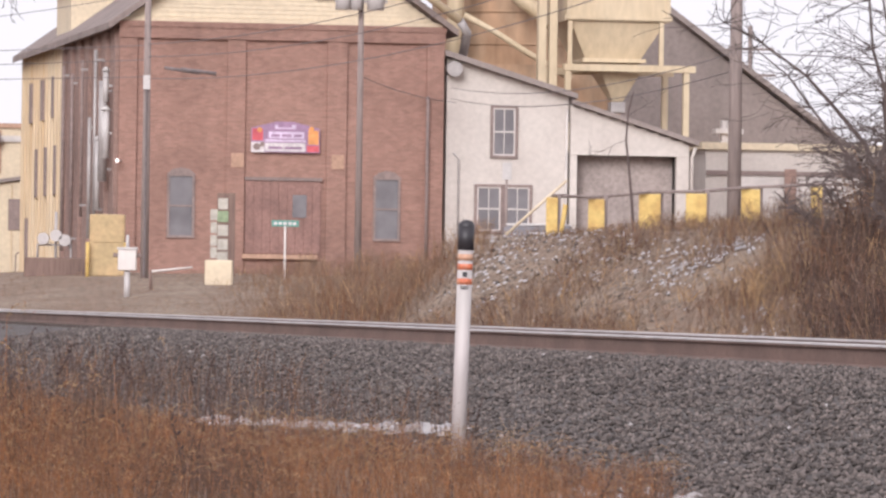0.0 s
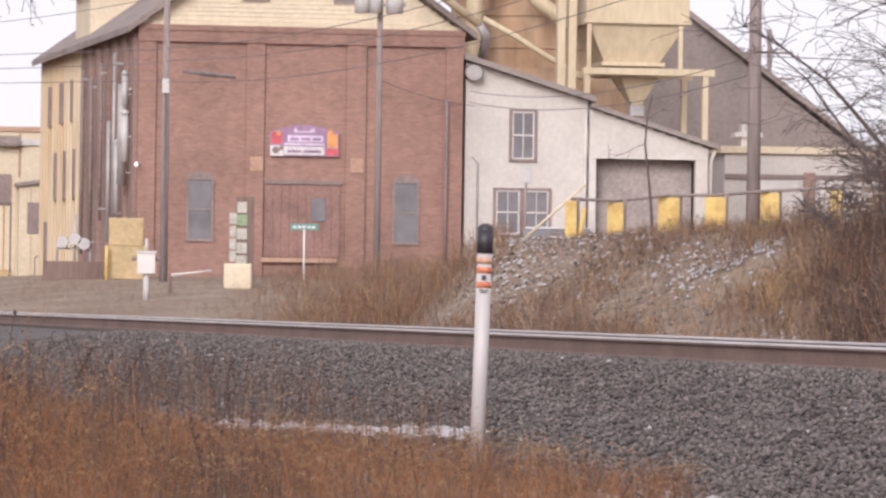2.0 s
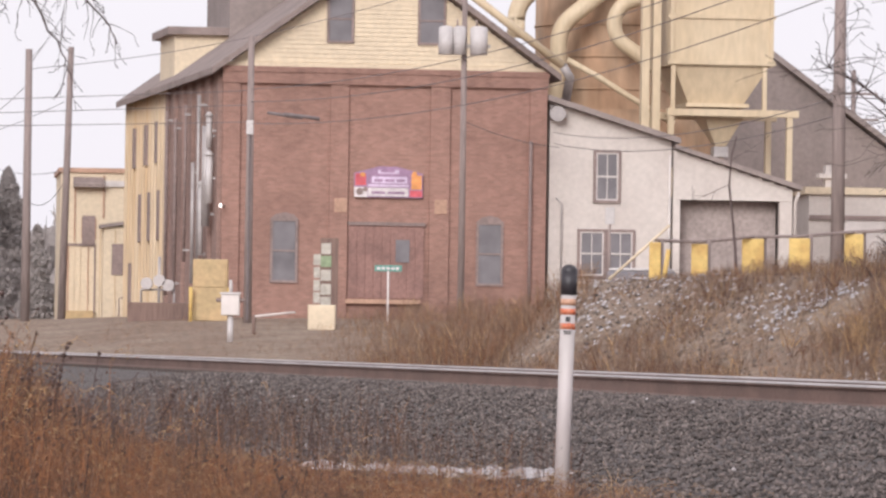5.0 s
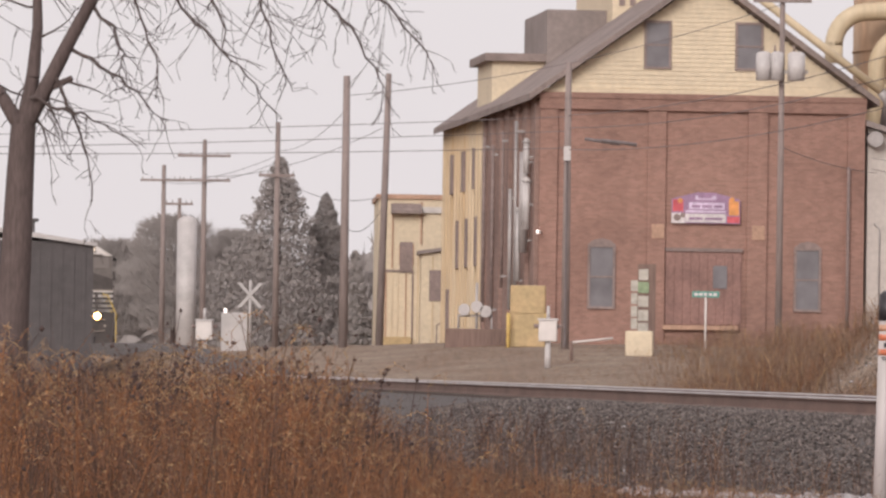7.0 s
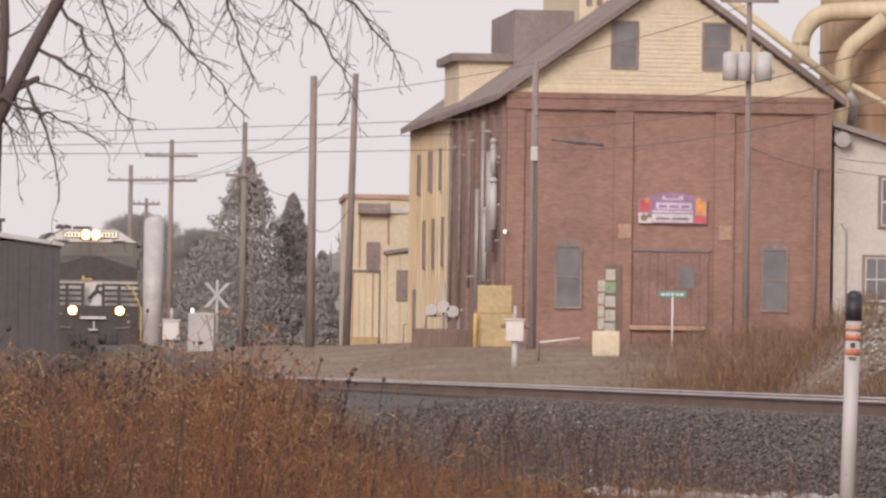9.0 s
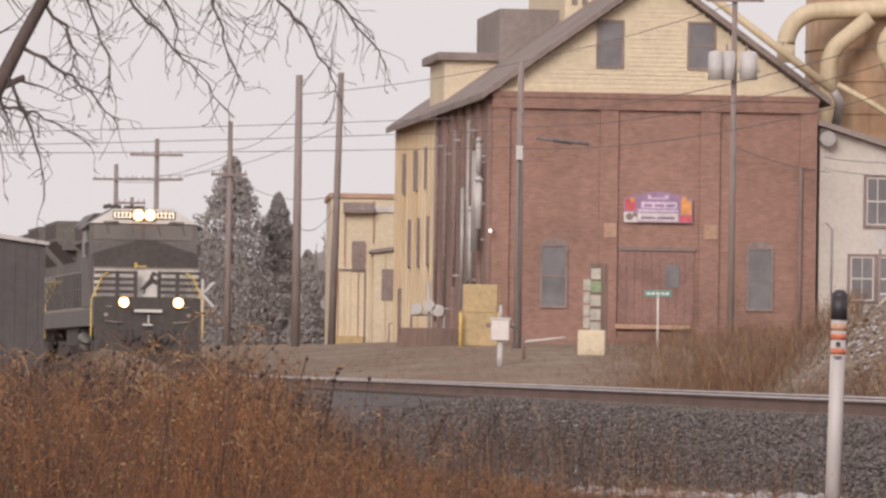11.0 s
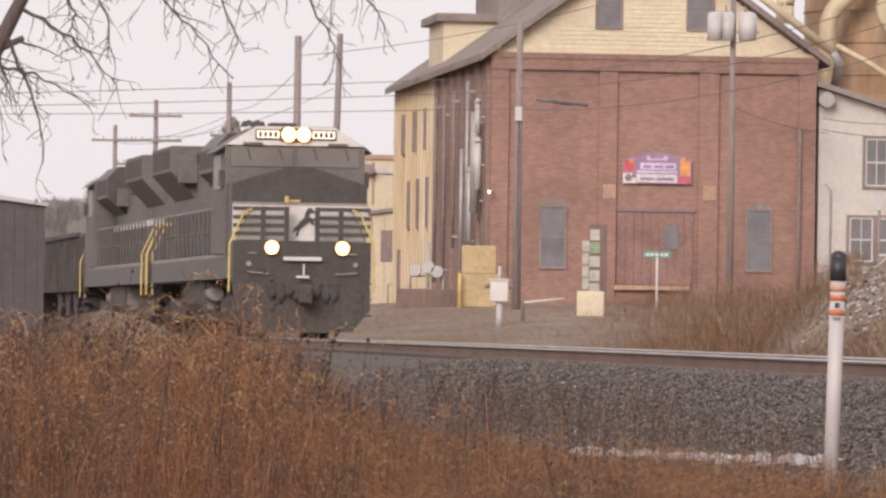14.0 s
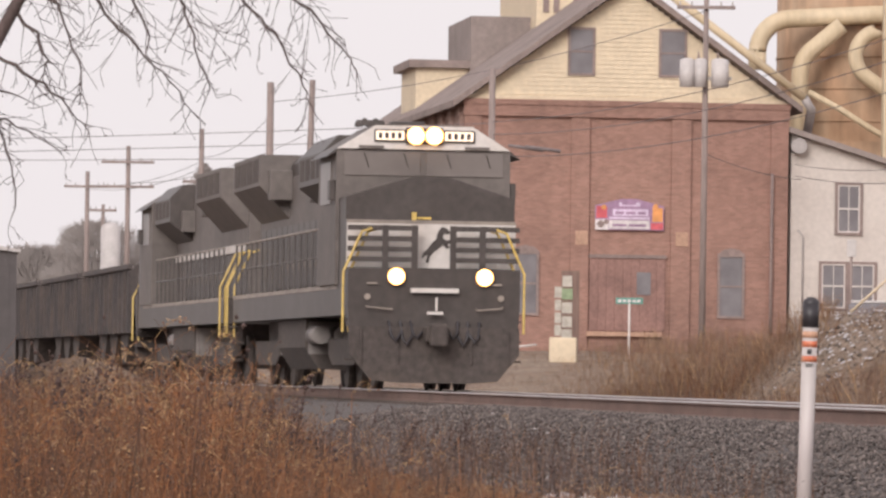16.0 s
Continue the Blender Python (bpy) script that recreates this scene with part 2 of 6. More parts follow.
def rod(bm, p, q, r, r2=None, n=8, cap=True):
    """A tapered round bar from p to q."""
    p, q = Vector(p), Vector(q)
    d = (q - p).normalized()
    u = d.orthogonal().normalized()
    w = d.cross(u)
    r2 = r if r2 is None else r2
    rings = []
    for c, k in ((p, r), (q, r2)):
        rings.append([bm.verts.new(c + (u * math.cos(6.28318 * i / n) + w * math.sin(6.28318 * i / n)) * k) for i in range(n)])
    for i in range(n):
        f = bm.faces.new((rings[0][i], rings[0][(i + 1) % n], rings[1][(i + 1) % n], rings[1][i]))
        f.smooth = n > 6
    if cap:
        bm.faces.new(rings[0][::-1]), bm.faces.new(rings[1])
    return bm


def pipe(bm, pts, r, n=8, r2=None):
    """One bent round tube through points, tapering to r2."""
    pts = [Vector(q) for q in pts]
    r2 = r if r2 is None else r2
    rings, u = [], None
    for i, c in enumerate(pts):
        d = (pts[min(i + 1, len(pts) - 1)] - pts[max(i - 1, 0)]).normalized()
        u = d.orthogonal().normalized() if u is None else (u - d * u.dot(d)).normalized()
        w = d.cross(u)
        k = r + (r2 - r) * i / (len(pts) - 1)
        rings.append([bm.verts.new(c + (u * math.cos(6.28318 * j / n) + w * math.sin(6.28318 * j / n)) * k) for j in range(n)])
    for a, b in zip(rings, rings[1:]):
        for j in range(n):
            bm.faces.new((a[j], a[(j + 1) % n], b[(j + 1) % n], b[j])).smooth = n > 6
    bm.faces.new(rings[0][::-1]), bm.faces.new(rings[-1])
    return bm


def dome(bm, c, r, h, n=14, m=5):
    """A rounded cap of radius r and height h on the point c."""
    c = Vector(c)
    last = None
    for j in range(m):
        a = 1.5708 * j / m
        ring = [bm.verts.new(c + Vector((r * math.cos(a) * math.cos(6.28318 * i / n), r * math.cos(a) * math.sin(6.28318 * i / n), h * math.sin(a)))) for i in range(n)]
        if last:
            for i in range(n):
                bm.faces.new((last[i], last[(i + 1) % n], ring[(i + 1) % n], ring[i])).smooth = True
        last = ring
    top = bm.verts.new(c + Vector((0, 0, h)))
    for i in range(n):
        bm.faces.new((last[i], last[(i + 1) % n], top)).smooth = True
    return bm


def mesh_of(name, bm, material):
    me = bpy.data.meshes.new(name)
    bm.to_mesh(me)
    bm.free()
    me.materials.append(material)
    return me


def part(name, bm, material, parent, label=""):
    ob = new(name, mesh_of(name, bm, material))
    ob.parent = parent
    return tagged(ob, label)


def thing(name, label, category, m=None, group="", kind=""):
    ob = new(name)
    if m is not None:
        ob.matrix_world = m
    return tagged(ob, label, category, group, kind)


def solid(name, bm, material, label, category, m=None, group="", kind=""):
    ob = new(name, mesh_of(name, bm, material))
    if m is not None:
        ob.matrix_world = m
    return tagged(ob, label, category, group, kind)


def soup(name, verts, faces, materials, ids=None, label="", category="", kind="stuff"):
    me = bpy.data.meshes.new(name)
    me.from_pydata(verts, [], faces)
    for k in materials:
        me.materials.append(k)
    if ids is not None:
        me.polygons.foreach_set("material_index", np.asarray(ids, dtype=np.int32))
    return tagged(new(name, me), label, category, "", kind)


B = bmesh.new


# ---- the line and the ground ----
def smooth(a, b, x):
    k = min(1.0, max(0.0, (x - a) / (b - a)))
    return k * k * (3 - 2 * k)


LINE_Y0, LINE_STEP = -120.0, 2.0
_slopes = [0.175 + 0.025 * smooth(85, 130, LINE_Y0 + i * LINE_STEP) for i in range(600)]
_xs = [0.0]
for _s in _slopes:
    _xs.append(_xs[-1] - _s * LINE_STEP)
_shift = -6.46 - _xs[int((107.7 - LINE_Y0) / LINE_STEP)] - 0.03


def line_x(y):
    """Where the middle of the track lies at the distance y."""
    k = (y - LINE_Y0) / LINE_STEP
    i = max(0, min(len(_xs) - 2, int(math.floor(k))))
    return _xs[i] + (_xs[i + 1] - _xs[i]) * (k - i) + _shift


def line_turn(y):
    """The track's heading there, in degrees."""
    return math.degrees(math.atan2(line_x(y - 1) - line_x(y + 1), 2.0))


def level(x, y):
    """Height of the ground; the top of the rails is 0."""
    d = x - line_x(y)
    wob = 0.05 * noise.noise(Vector((x * 0.35, y * 0.12, 0))) + 0.12 * noise.noise(Vector((x * 0.05, y * 0.03, 4)))
    if d < 0:
        d = -d
        z = -0.2 - 0.52 * smooth(1.7, 5.4, d) + 0.08 * smooth(5.6, 7.5, d)
        wob *= smooth(3.0, 6.5, d)
        z += 0.22 * smooth(7, 14, d) * smooth(30, 60, y)
        return z + wob
    wob *= smooth(3.0, 6.5, d)
    z = -0.2 - 0.35 * smooth(1.7, 3.8, d)
    side = smooth(-0.012, 0.006, x / max(y, 30.0))
    rise = side * 2.22 * smooth(4, 12.5, d) * (1 - 0.42 * smooth(130, 139, y)) + (1 - side) * (0.5 * smooth(4, 14, d) + 1.15 * smooth(150, 204, y))
    return z + rise * (1 - 0.75 * smooth(420, 800, y)) + wob


def sheet(name, ds, ys, lift, material):
    verts = [(line_x(y) + d, y, level(line_x(y) + d, y) + lift(d, y)) for y in ys for d in ds]
    k = len(ds)
    faces = [(j * k + i, j * k + i + 1, (j + 1) * k + i + 1, (j + 1) * k + i) for j in range(len(ys) - 1) for i in range(k - 1)]
    me = bpy.data.meshes.new(name)
    me.from_pydata(verts, [], faces)
    me.polygons.foreach_set("use_smooth", [True] * len(faces))
    me.materials.append(material)
    return new(name, me)


DS = [-2500, -900, -400, -200, -120, -80, -60, -45] + [-36 + i * 1.5 for i in range(19)] + [-8 + 0.45 * i for i in range(36)] + [8.3 + i * 0.8 for i in range(24)] + [29, 34, 40, 50, 65, 90, 130, 220, 400, 900, 2500]
YS = [-1000, -400, -150, -80, -40, -15, 0, 8] + [14 + i * 1.0 for i in range(120)] + [135 + i * 3 for i in range(36)] + [245, 260, 280, 300, 340, 400, 500, 650, 900, 1300, 2000, 3000]
ground = tagged(sheet("ground", DS, YS, lambda d, y: -0.08 if -5.3 < d < 3.9 else 0.0, SOIL), "brown winter soil under dry weeds beside the railway", "ground", kind="structure")
BDS = [-5.35 + 0.27 * i for i in range(35)]
BYS = [-60, -20, 0, 10] + [18 + 0.5 * i for i in range(190)] + [115 + 3 * i for i in range(40)] + [240, 260, 300, 350, 420, 500, 600]
ballast = tagged(sheet("ballast_bed", BDS, BYS, lambda d, y: 0.035 * noise.noise(Vector((d * 3, y * 1.7, 9))) if abs(d) > 1.9 else -0.02, BALLAST), "grey crushed stone bed that carries the railway track", "ballast", kind="structure")


def rail_outline():
    return [(-0.075, -0.185), (0.075, -0.185), (0.075, -0.172), (0.012, -0.155), (0.010, -0.045), (0.036, -0.035), (0.037, -0.018), (0.036, -0.006), (0.028, 0), (-0.028, 0), (-0.036, -0.006), (-0.037, -0.018), (-0.036, -0.035), (-0.010, -0.045), (-0.012, -0.155), (-0.075, -0.172)]


def make_rail(side, parent):
    prof = rail_outline()
    ys = [-60 + 4 * i for i in range(80)] + [262 + 12 * i for i in range(30)]
    bm = B()
    rings = []
    for y in ys:
        a = radians(line_turn(y))
        c, s = math.cos(a), math.sin(a)
        cx = line_x(y)
        rings.append([bm.verts.new((cx + (px + side * 0.755) * c, y + (px + side * 0.755) * s, pz)) for px, pz in prof])
    k = len(prof)
    head = []
    for r0, r1 in zip(rings, rings[1:]):
        for i in range(k):
            f = bm.faces.new((r0[i], r0[(i + 1) % k], r1[(i + 1) % k], r1[i]))
            if i in (6, 7, 8, 9, 10):
                head.append(f)
    bm.faces.index_update()
    ids = [f.index for f in head]
    ob = part("rail", bm, RAIL_SIDE, parent, "rust-brown steel rail with a bright worn head")
    ob.data.materials.append(RAIL_HEAD)
    for i in ids:
        ob.data.polygons[i].material_index = 1


track = thing("railway_track", "single railway track of steel rails on wooden ties", "railway track", kind="structure")
make_rail(-1, track)
make_rail(1, track)


# ---- the train ----
def make_loco(name, label, lit):
    """A six-axle diesel: nose at y = 0 towards -y, tail at y = 22.2; z from the top of the rails."""
    L = thing(name, label, "locomotive")
    k = B()
    box(k, -1.5, 1.5, 0.9, 21.4, 1.3, 1.85)
    part("frame_sill", k, LOCO_BLACK, L)
    k = B()
    prism(k, [(-1.5, 1.1), (1.5, 1.1), (1.52, 1.45), (1.52, 2.12), (-1.52, 2.12), (-1.52, 1.45)], "y", 0.5, 0.9)
    part("pilot_sheet", k, LOCO_BLACK, L)
    k = B()
    box(k, -0.42, 0.42, 0.36, 0.5, 1.7, 1.78)
    part("anticlimber", k, LOCO_WHITE, L, "dusty white anticlimber edge")
    k = B()
    prism(k, [(-1.12, 0.16), (-0.6, 0.12), (0.6, 0.12), (1.12, 0.16), (1.5, 0.62), (1.5, 1.1), (-1.5, 1.1), (-1.5, 0.62)], "y", 0.36, 0.56)
    plough = part("snow_plough", k, UNDER, L, "grimy steel snow plough")
    for x in (-1.3, -0.65, 0.65, 1.3):
        k = B()
        box(k, x - 0.02, x + 0.02, 0.32, 0.359, 0.45, 1.05)
        part("plough_rib", k, UNDER, plough)
    k = B()
    box(k, -0.2, 0.2, -0.1, 0.5, 0.84, 1.1, 0.03)
    box(k, -0.15, 0.15, -0.3, -0.05, 0.76, 1.16, 0.05)
    part("coupler", k, UNDER, L)
    k = B()
    pipe(k, [(0.02, 0.3, 1.62), (0.02, 0.3, 1.38)], 0.02, 6)
    box(k, -0.14, 0.14, 0.28, 0.34, 1.32, 1.37)
    part("uncoupling_lever", k, LOCO_WHITE, L)
    for s in (-1, 1):
        for x, sag in ((0.42, 0.3), (0.6, 0.42), (0.8, 0.36)):
            k = B()
            pipe(k, [(s * x, 0.45, 1.2), (s * (x - 0.03), 0.3, 1.2 - sag * 0.7), (s * (x - 0.1), 0.26, 1.2 - sag), (s * (x - 0.2), 0.3, 1.2 - sag * 0.6)], 0.025, 6)
            part("air_hose", k, MARK_BLACK, L)
        k = B()
        rod(k, (s * 1.18, 0.5, 1.62), (s * 1.18, 0.44, 1.62), 0.055, 0.055, 12)
        part("marker_ring", k, LOCO_TAN, L)
        # end platform railing
        x0, x1 = sorted((s * 0.3, s * 1.52))
        for z in (2.28, 2.46, 2.64, 2.83):
            k = B()
            box(k, x0, x1, 0.62, 0.66, z - 0.045, z + 0.045)
            part("railing_bar", k, LOCO_BLACK, L)
        for x in (s * 0.34, s * 0.86):
            k = B()
            box(k, x - 0.055, x + 0.055, 0.58, 0.618, 2.05, 2.88)
            part("railing_post", k, LOCO_BLACK, L)
    # low nose
    k = B()
    prism(k, [(1.0, 1.85), (1.0, 2.98), (2.4, 2.98), (2.4, 1.85)], "x", -1.5, 1.5)
    nose = part("nose", k, LOCO_BLACK, L, "black nose with a white lower band")
    k = B()
    box(k, -1.5, 1.5, 0.985, 0.998, 2.14, 2.98)
    part("white_band", k, LOCO_WHITE, nose, "dusty white band")
    k = B()
    prism(k, [(-0.1, 2.24), (-0.04, 2.24), (-0.03, 2.34), (0.04, 2.43), (0.15, 2.51), (0.21, 2.56), (0.27, 2.49), (0.33, 2.5), (0.29, 2.57), (0.39, 2.62), (0.38, 2.66), (0.27, 2.63), (0.2, 2.68), (0.22, 2.76), (0.31, 2.75), (0.33, 2.79), (0.25, 2.86), (0.18, 2.87), (0.11, 2.77), (0.09, 2.66), (-0.01, 2.56), (-0.07, 2.47), (-0.14, 2.42), (-0.17, 2.3), (-0.12, 2.35), (-0.06, 2.37)], "y", 0.965, 0.977)
    part("badge", k, LOCO_BLACK, nose, "plain dark badge")
    k = B()
    box(k, -1.5, 1.5, 0.978, 0.984, 2.92, 2.98)
    part("band_edge", k, LOCO_TAN, nose)
    k = B()
    prism(k, [(-1.5, 2.98), (1.5, 2.98), (1.5, 3.38), (0.3, 3.76), (-0.3, 3.76), (-1.5, 3.38)], "y", 1.15, 2.3)
    part("nose_top", k, LOCO_BLACK, L)
    k = B()
    box(k, -0.34, -0.26, 1.02, 1.1, 2.98, 3.12)
    box(k, -0.24, 0.0, 1.02, 1.1, 3.0, 3.04)
    part("nose_bracket", k, HANDRAIL, L)
    # cab
    k = B()
    prism(k, [(-1.56, 1.85), (1.56, 1.85), (1.56, 4.26), (0.86, 4.7), (-0.86, 4.7), (-1.56, 4.26)], "y", 2.2, 5.0)
    cab = part("cab", k, LOCO_GREY, L, "wide dusty black safety cab, greyed by painted haze")
    k = B()
    prism(k, [(-1.55, 4.27), (1.55, 4.27), (0.87, 4.69), (-0.87, 4.69)], "y", 2.14, 2.198)
    part("brow", k, LOCO_WHITE, cab, "white-edged brow over the windscreens")
    for x0, x1 in ((-1.42, -0.06), (0.06, 1.42)):
        k = B()
        prism(k, [(x0, 3.8), (x1, 3.8), (x1, 4.22), (x0, 4.22)], "y", 2.17, 2.19)
        part("windscreen", k, CAB_GLASS, cab)
        for x in (x0 + 0.35, x1 - 0.3):
            k = B()
            rod(k, (x, 2.15, 4.2), (x + 0.08, 2.15, 3.95), 0.012, 0.012, 5)
            part("wiper", k, LOCO_BLACK, cab)
    for s in (-1, 1):
        k = B()
        prism(k, [(s * 1.74, 4.12), (s * 1.56, 4.27), (s * 1.56, 4.2)], "y", 2.2, 4.9)
        part("window_awning", k, LOCO_BLACK, cab)
        k = B()
        box(k, s * 1.62 - 0.05, s * 1.62 + 0.05, 2.25, 2.6, 3.35, 3.7)
        part("mirror", k, LOCO_BLACK, cab)
        k = B()
        box(k, s * 1.572 - 0.01, s * 1.572 + 0.01, 2.9, 4.5, 3.3, 4.05)
        part("side_window", k, CAB_GLASS, cab)
        k = B()
        box(k, s * 0.62 - 0.28, s * 0.62 + 0.28, 2.08, 2.14, 4.4, 4.62, 0.02)
        nb = part("number_board_case", k, LOCO_BLACK, cab)
        k = B()
        box(k, s * 0.62 - 0.25, s * 0.62 + 0.25, 2.072, 2.079, 4.43, 4.59)
        part("number_board", k, NUMBER_BOARD if lit else LOCO_WHITE, nb, "lit number board")
        for i in range(4):
            k = B()
            box(k, s * 0.62 - 0.21 + i * 0.115, s * 0.62 - 0.14 + i * 0.115, 2.064, 2.071, 4.455, 4.565)
            part("figure_bar", k, LOCO_BLACK, nb)
    k = B()
    box(k, -0.34, 0.34, 2.06, 2.16, 4.36, 4.66, 0.03)
    hl = part("headlight", k, LOCO_BLACK, cab)
    for s in (-1, 1):
        k = B()
        # Ring behind each lens: on the lit leader it emits a painted halo.
        rod(k, (s * 0.165, 2.058, 4.51), (s * 0.165, 2.0, 4.51), 0.15, 0.16, 20)
        lens_rim = part("lens_ring", k, LENS_HALO if lit else GREY_STEEL, hl)
        k = B()
        rod(k, (s * 0.165, 1.998, 4.51), (s * 0.165, 1.97, 4.51), 0.12, 0.1, 18)
        part("lens", k, BULB if lit else CAB_GLASS, lens_rim)
        k = B()
        lx = 0.1 + s * 0.78
        rod(k, (lx, 0.56, 1.98), (lx, 0.42, 1.98), 0.15, 0.17, 14)
        dl = part("ditch_light", k, LOCO_BLACK, L)
        k = B()
        rod(k, (lx, 0.418, 1.98), (lx, 0.39, 1.98), 0.15, 0.15, 20)
        part("lens_ring", k, LENS_HALO if lit else GREY_STEEL, dl)
        k = B()
        rod(k, (lx, 0.388, 1.98), (lx, 0.36, 1.98), 0.115, 0.1, 18)
        part("lens", k, BULB_SMALL if lit else CAB_GLASS, dl)
        k = B()
        pipe(k, [(s * 0.75, 0.45, 1.42), (s * 0.75, 0.38, 1.4), (s * 1.2, 0.38, 1.44), (s * 1.2, 0.45, 1.46)], 0.014, 6)
        part("grab_iron", k, LOCO_TAN, L, "worn pale grab iron")
        k = B()
        box(k, s * 1.1 - 0.09, s * 1.1 + 0.09, 0.44, 0.498, 1.84, 1.87)
        part("step_edge", k, LOCO_TAN, L)
        k = B()
        box(k, s * 0.95 - 0.22, s * 0.95 + 0.22, 2.1, 2.139, 4.28, 4.33)
        part("grab_rail", k, LOCO_GREY, cab)
    k = B()
    rod(k, (0.12, 0.99, 2.04), (0.12, 0.95, 2.04), 0.02, 0.02, 8)
    part("step_lamp", k, LAMP_SPARK if lit else LOCO_WHITE, L, "small white step lamp")
    # hood, brake box, flared radiator wings
    k = B()
    prism(k, [(-0.95, 1.85), (0.95, 1.85), (0.95, 4.15), (0.7, 4.45), (-0.7, 4.45), (-0.95, 4.15)], "y", 5.0, 21.2)
    hood = part("hood", k, LOCO_GREY, L, "long dusty black engine hood, greyed by painted haze")
    k = B()
    prism(k, [(-0.95, 3.3), (0.95, 3.3), (1.5, 3.75), (1.5, 4.3), (1.2, 4.62), (-1.2, 4.62), (-1.5, 4.3), (-1.5, 3.75)], "y", 5.05, 8.9)
    part("brake_grid_box", k, LOCO_BLACK, hood)
    for s in (-1, 1):
        for i in range(4):
            k = B()
            box(k, s * 1.504 - 0.005, s * 1.504 + 0.005, 5.3 + i * 0.9, 5.95 + i * 0.9, 3.85, 4.25)
            part("grille", k, UNDER, hood)
    k = B()
    prism(k, [(-0.95, 3.35), (0.95, 3.35), (1.56, 4.0), (1.56, 4.62), (-1.56, 4.62), (-1.56, 4.0)], "y", 15.6, 21.0)
    part("radiator_wing", k, LOCO_GREY, hood, "flared dusty radiator wing, greyed by painted haze")
    k = B()
    prism(k, [(-0.93, 4.1), (0.93, 4.1), (0.93, 4.42), (0.75, 4.6), (-0.75, 4.6), (-0.93, 4.42)], "y", 8.92, 15.58)
    part("roof_hatch", k, LOCO_BLACK, hood)
    for s in (-1, 1):
        for i in range(4):
            k = B()
            box(k, s * 1.565 - 0.006, s * 1.565 + 0.006, 15.9 + i * 1.25, 16.95 + i * 1.25, 4.08, 4.54)
            part("grille", k, UNDER, hood)
        for i in range(13):
            y0 = 7.6 + i * 1.02
            k = B()
            box(k, s * 0.965 - 0.014, s * 0.965 + 0.014, y0, y0 + 0.92, 1.95, 2.82 if not lit else 3.2)
            door = part("hood_door", k, LOCO_BLACK, hood)
            k = B()
            box(k, s * 0.985 - 0.006, s * 0.985 + 0.006, y0 + 0.78, y0 + 0.82, 2.3, 2.5)
            part("latch", k, LOCO_TAN, door)
        k = B()
        if lit:
            for i in range(5):
                box(k, s * 0.982 - 0.012, s * 0.982 + 0.012, 5.2, 7.2, 2.5 + i * 0.16, 2.58 + i * 0.16)
            part("louvre", k, LOCO_WHITE, hood, "dusty white louvres")
        else:
            box(k, s * 0.982 - 0.012, s * 0.982 + 0.012, 5.2, 21.0, 2.85, 3.02)
            part("hood_stripe", k, LOCO_WHITE, hood, "dusty cream stripe along the hood")
        for y0, y1, z0, z1, out in ((9.0, 9.4, 3.5, 4.0, 1.25), (15.2, 15.56, 3.7, 4.3, 1.4)):
            k = B()
            box(k, min(s * 0.94, s * out), max(s * 0.94, s * out), y0, y1, z0, z1, 0.02)
            part("duct", k, LOCO_GREY, hood)
    k = B()
    rod(k, (0, 12.6, 4.45), (0, 12.6, 4.72), 0.32, 0.28, 12)
    part("exhaust", k, UNDER, hood)
    k = B()
    box(k, -0.5, 0.1, 2.9, 3.4, 4.7, 4.8, 0.03)
    part("roof_unit", k, LOCO_BLACK, cab)
    for i in range(5):
        k = B()
        rod(k, (-1.0 + i * 0.1, 4.1, 4.76), (-1.0 + i * 0.1, 3.6, 4.78 + 0.03 * (i % 2)), 0.03, 0.07, 8)
        part("horn", k, LOCO_BLACK, cab)
    # walkway edge, railings and steps
    for s in (-1, 1):
        k = B()
        box(k, s * 1.506 - 0.006, s * 1.506 + 0.006, 2.3, 21.3, 1.77, 1.85)
        part("sill_stripe", k, LOCO_TAN, L, "dusty pale sill stripe")
        for i in range(16):
            y = 5.6 + i * 1.03
            k = B()
            rod(k, (s * 1.47, y, 1.85), (s * 1.47, y, 2.9), 0.022, 0.022, 6)
            part("railing_post", k, LOCO_BLACK, L)
        k = B()
        rod(k, (s * 1.47, 5.4, 2.9), (s * 1.47, 21.2, 2.9), 0.024, 0.024, 6)
        part("side_railing", k, LOCO_TAN, L)
        k = B()
        rod(k, (s * 1.47, 5.4, 2.38), (s * 1.47, 21.2, 2.38), 0.018, 0.018, 6)
        part("side_railing", k, LOCO_BLACK, L)
        for y0, y1 in ((0.55, 0.95), (21.6, 21.3)):
            for dx, dy in ((0, 0), (0.13, 0.2)):
                k = B()
                yy = y0 + (dy if y0 < 5 else -dy)
                pipe(k, [(s * (1.6 - dx), yy, 1.0), (s * (1.6 - dx), yy, 2.05), (s * (1.28 - dx), yy, 2.76), (s * (1.1 - dx), yy, 2.82)], 0.024, 6)
                part("step_handrail", k, HANDRAIL, L, "yellow step handrail")
            for z in (0.5, 0.85, 1.2):
                k = B()
                box(k, s * 1.42 - 0.14, s * 1.42 + 0.14, min(y0, y1), max(y0, y1) + 0.12, z, z + 0.03)
                part("step", k, UNDER, L)
    # tank and trucks
    k = B()
    prism(k, [(-1.35, 0.75), (-1.1, 0.34), (1.1, 0.34), (1.35, 0.75), (1.35, 1.28), (-1.35, 1.28)], "y", 8.7, 13.6)
    tank = part("fuel_tank", k, UNDER, L, "grimy fuel tank with pale end plates")
    for y in (8.68, 13.604):
        k = B()
        box(k, -1.3, 1.3, y, y + 0.016, 0.62, 1.24)
        part("end_plate", k, FUEL_GREY, tank, "pale end plate")
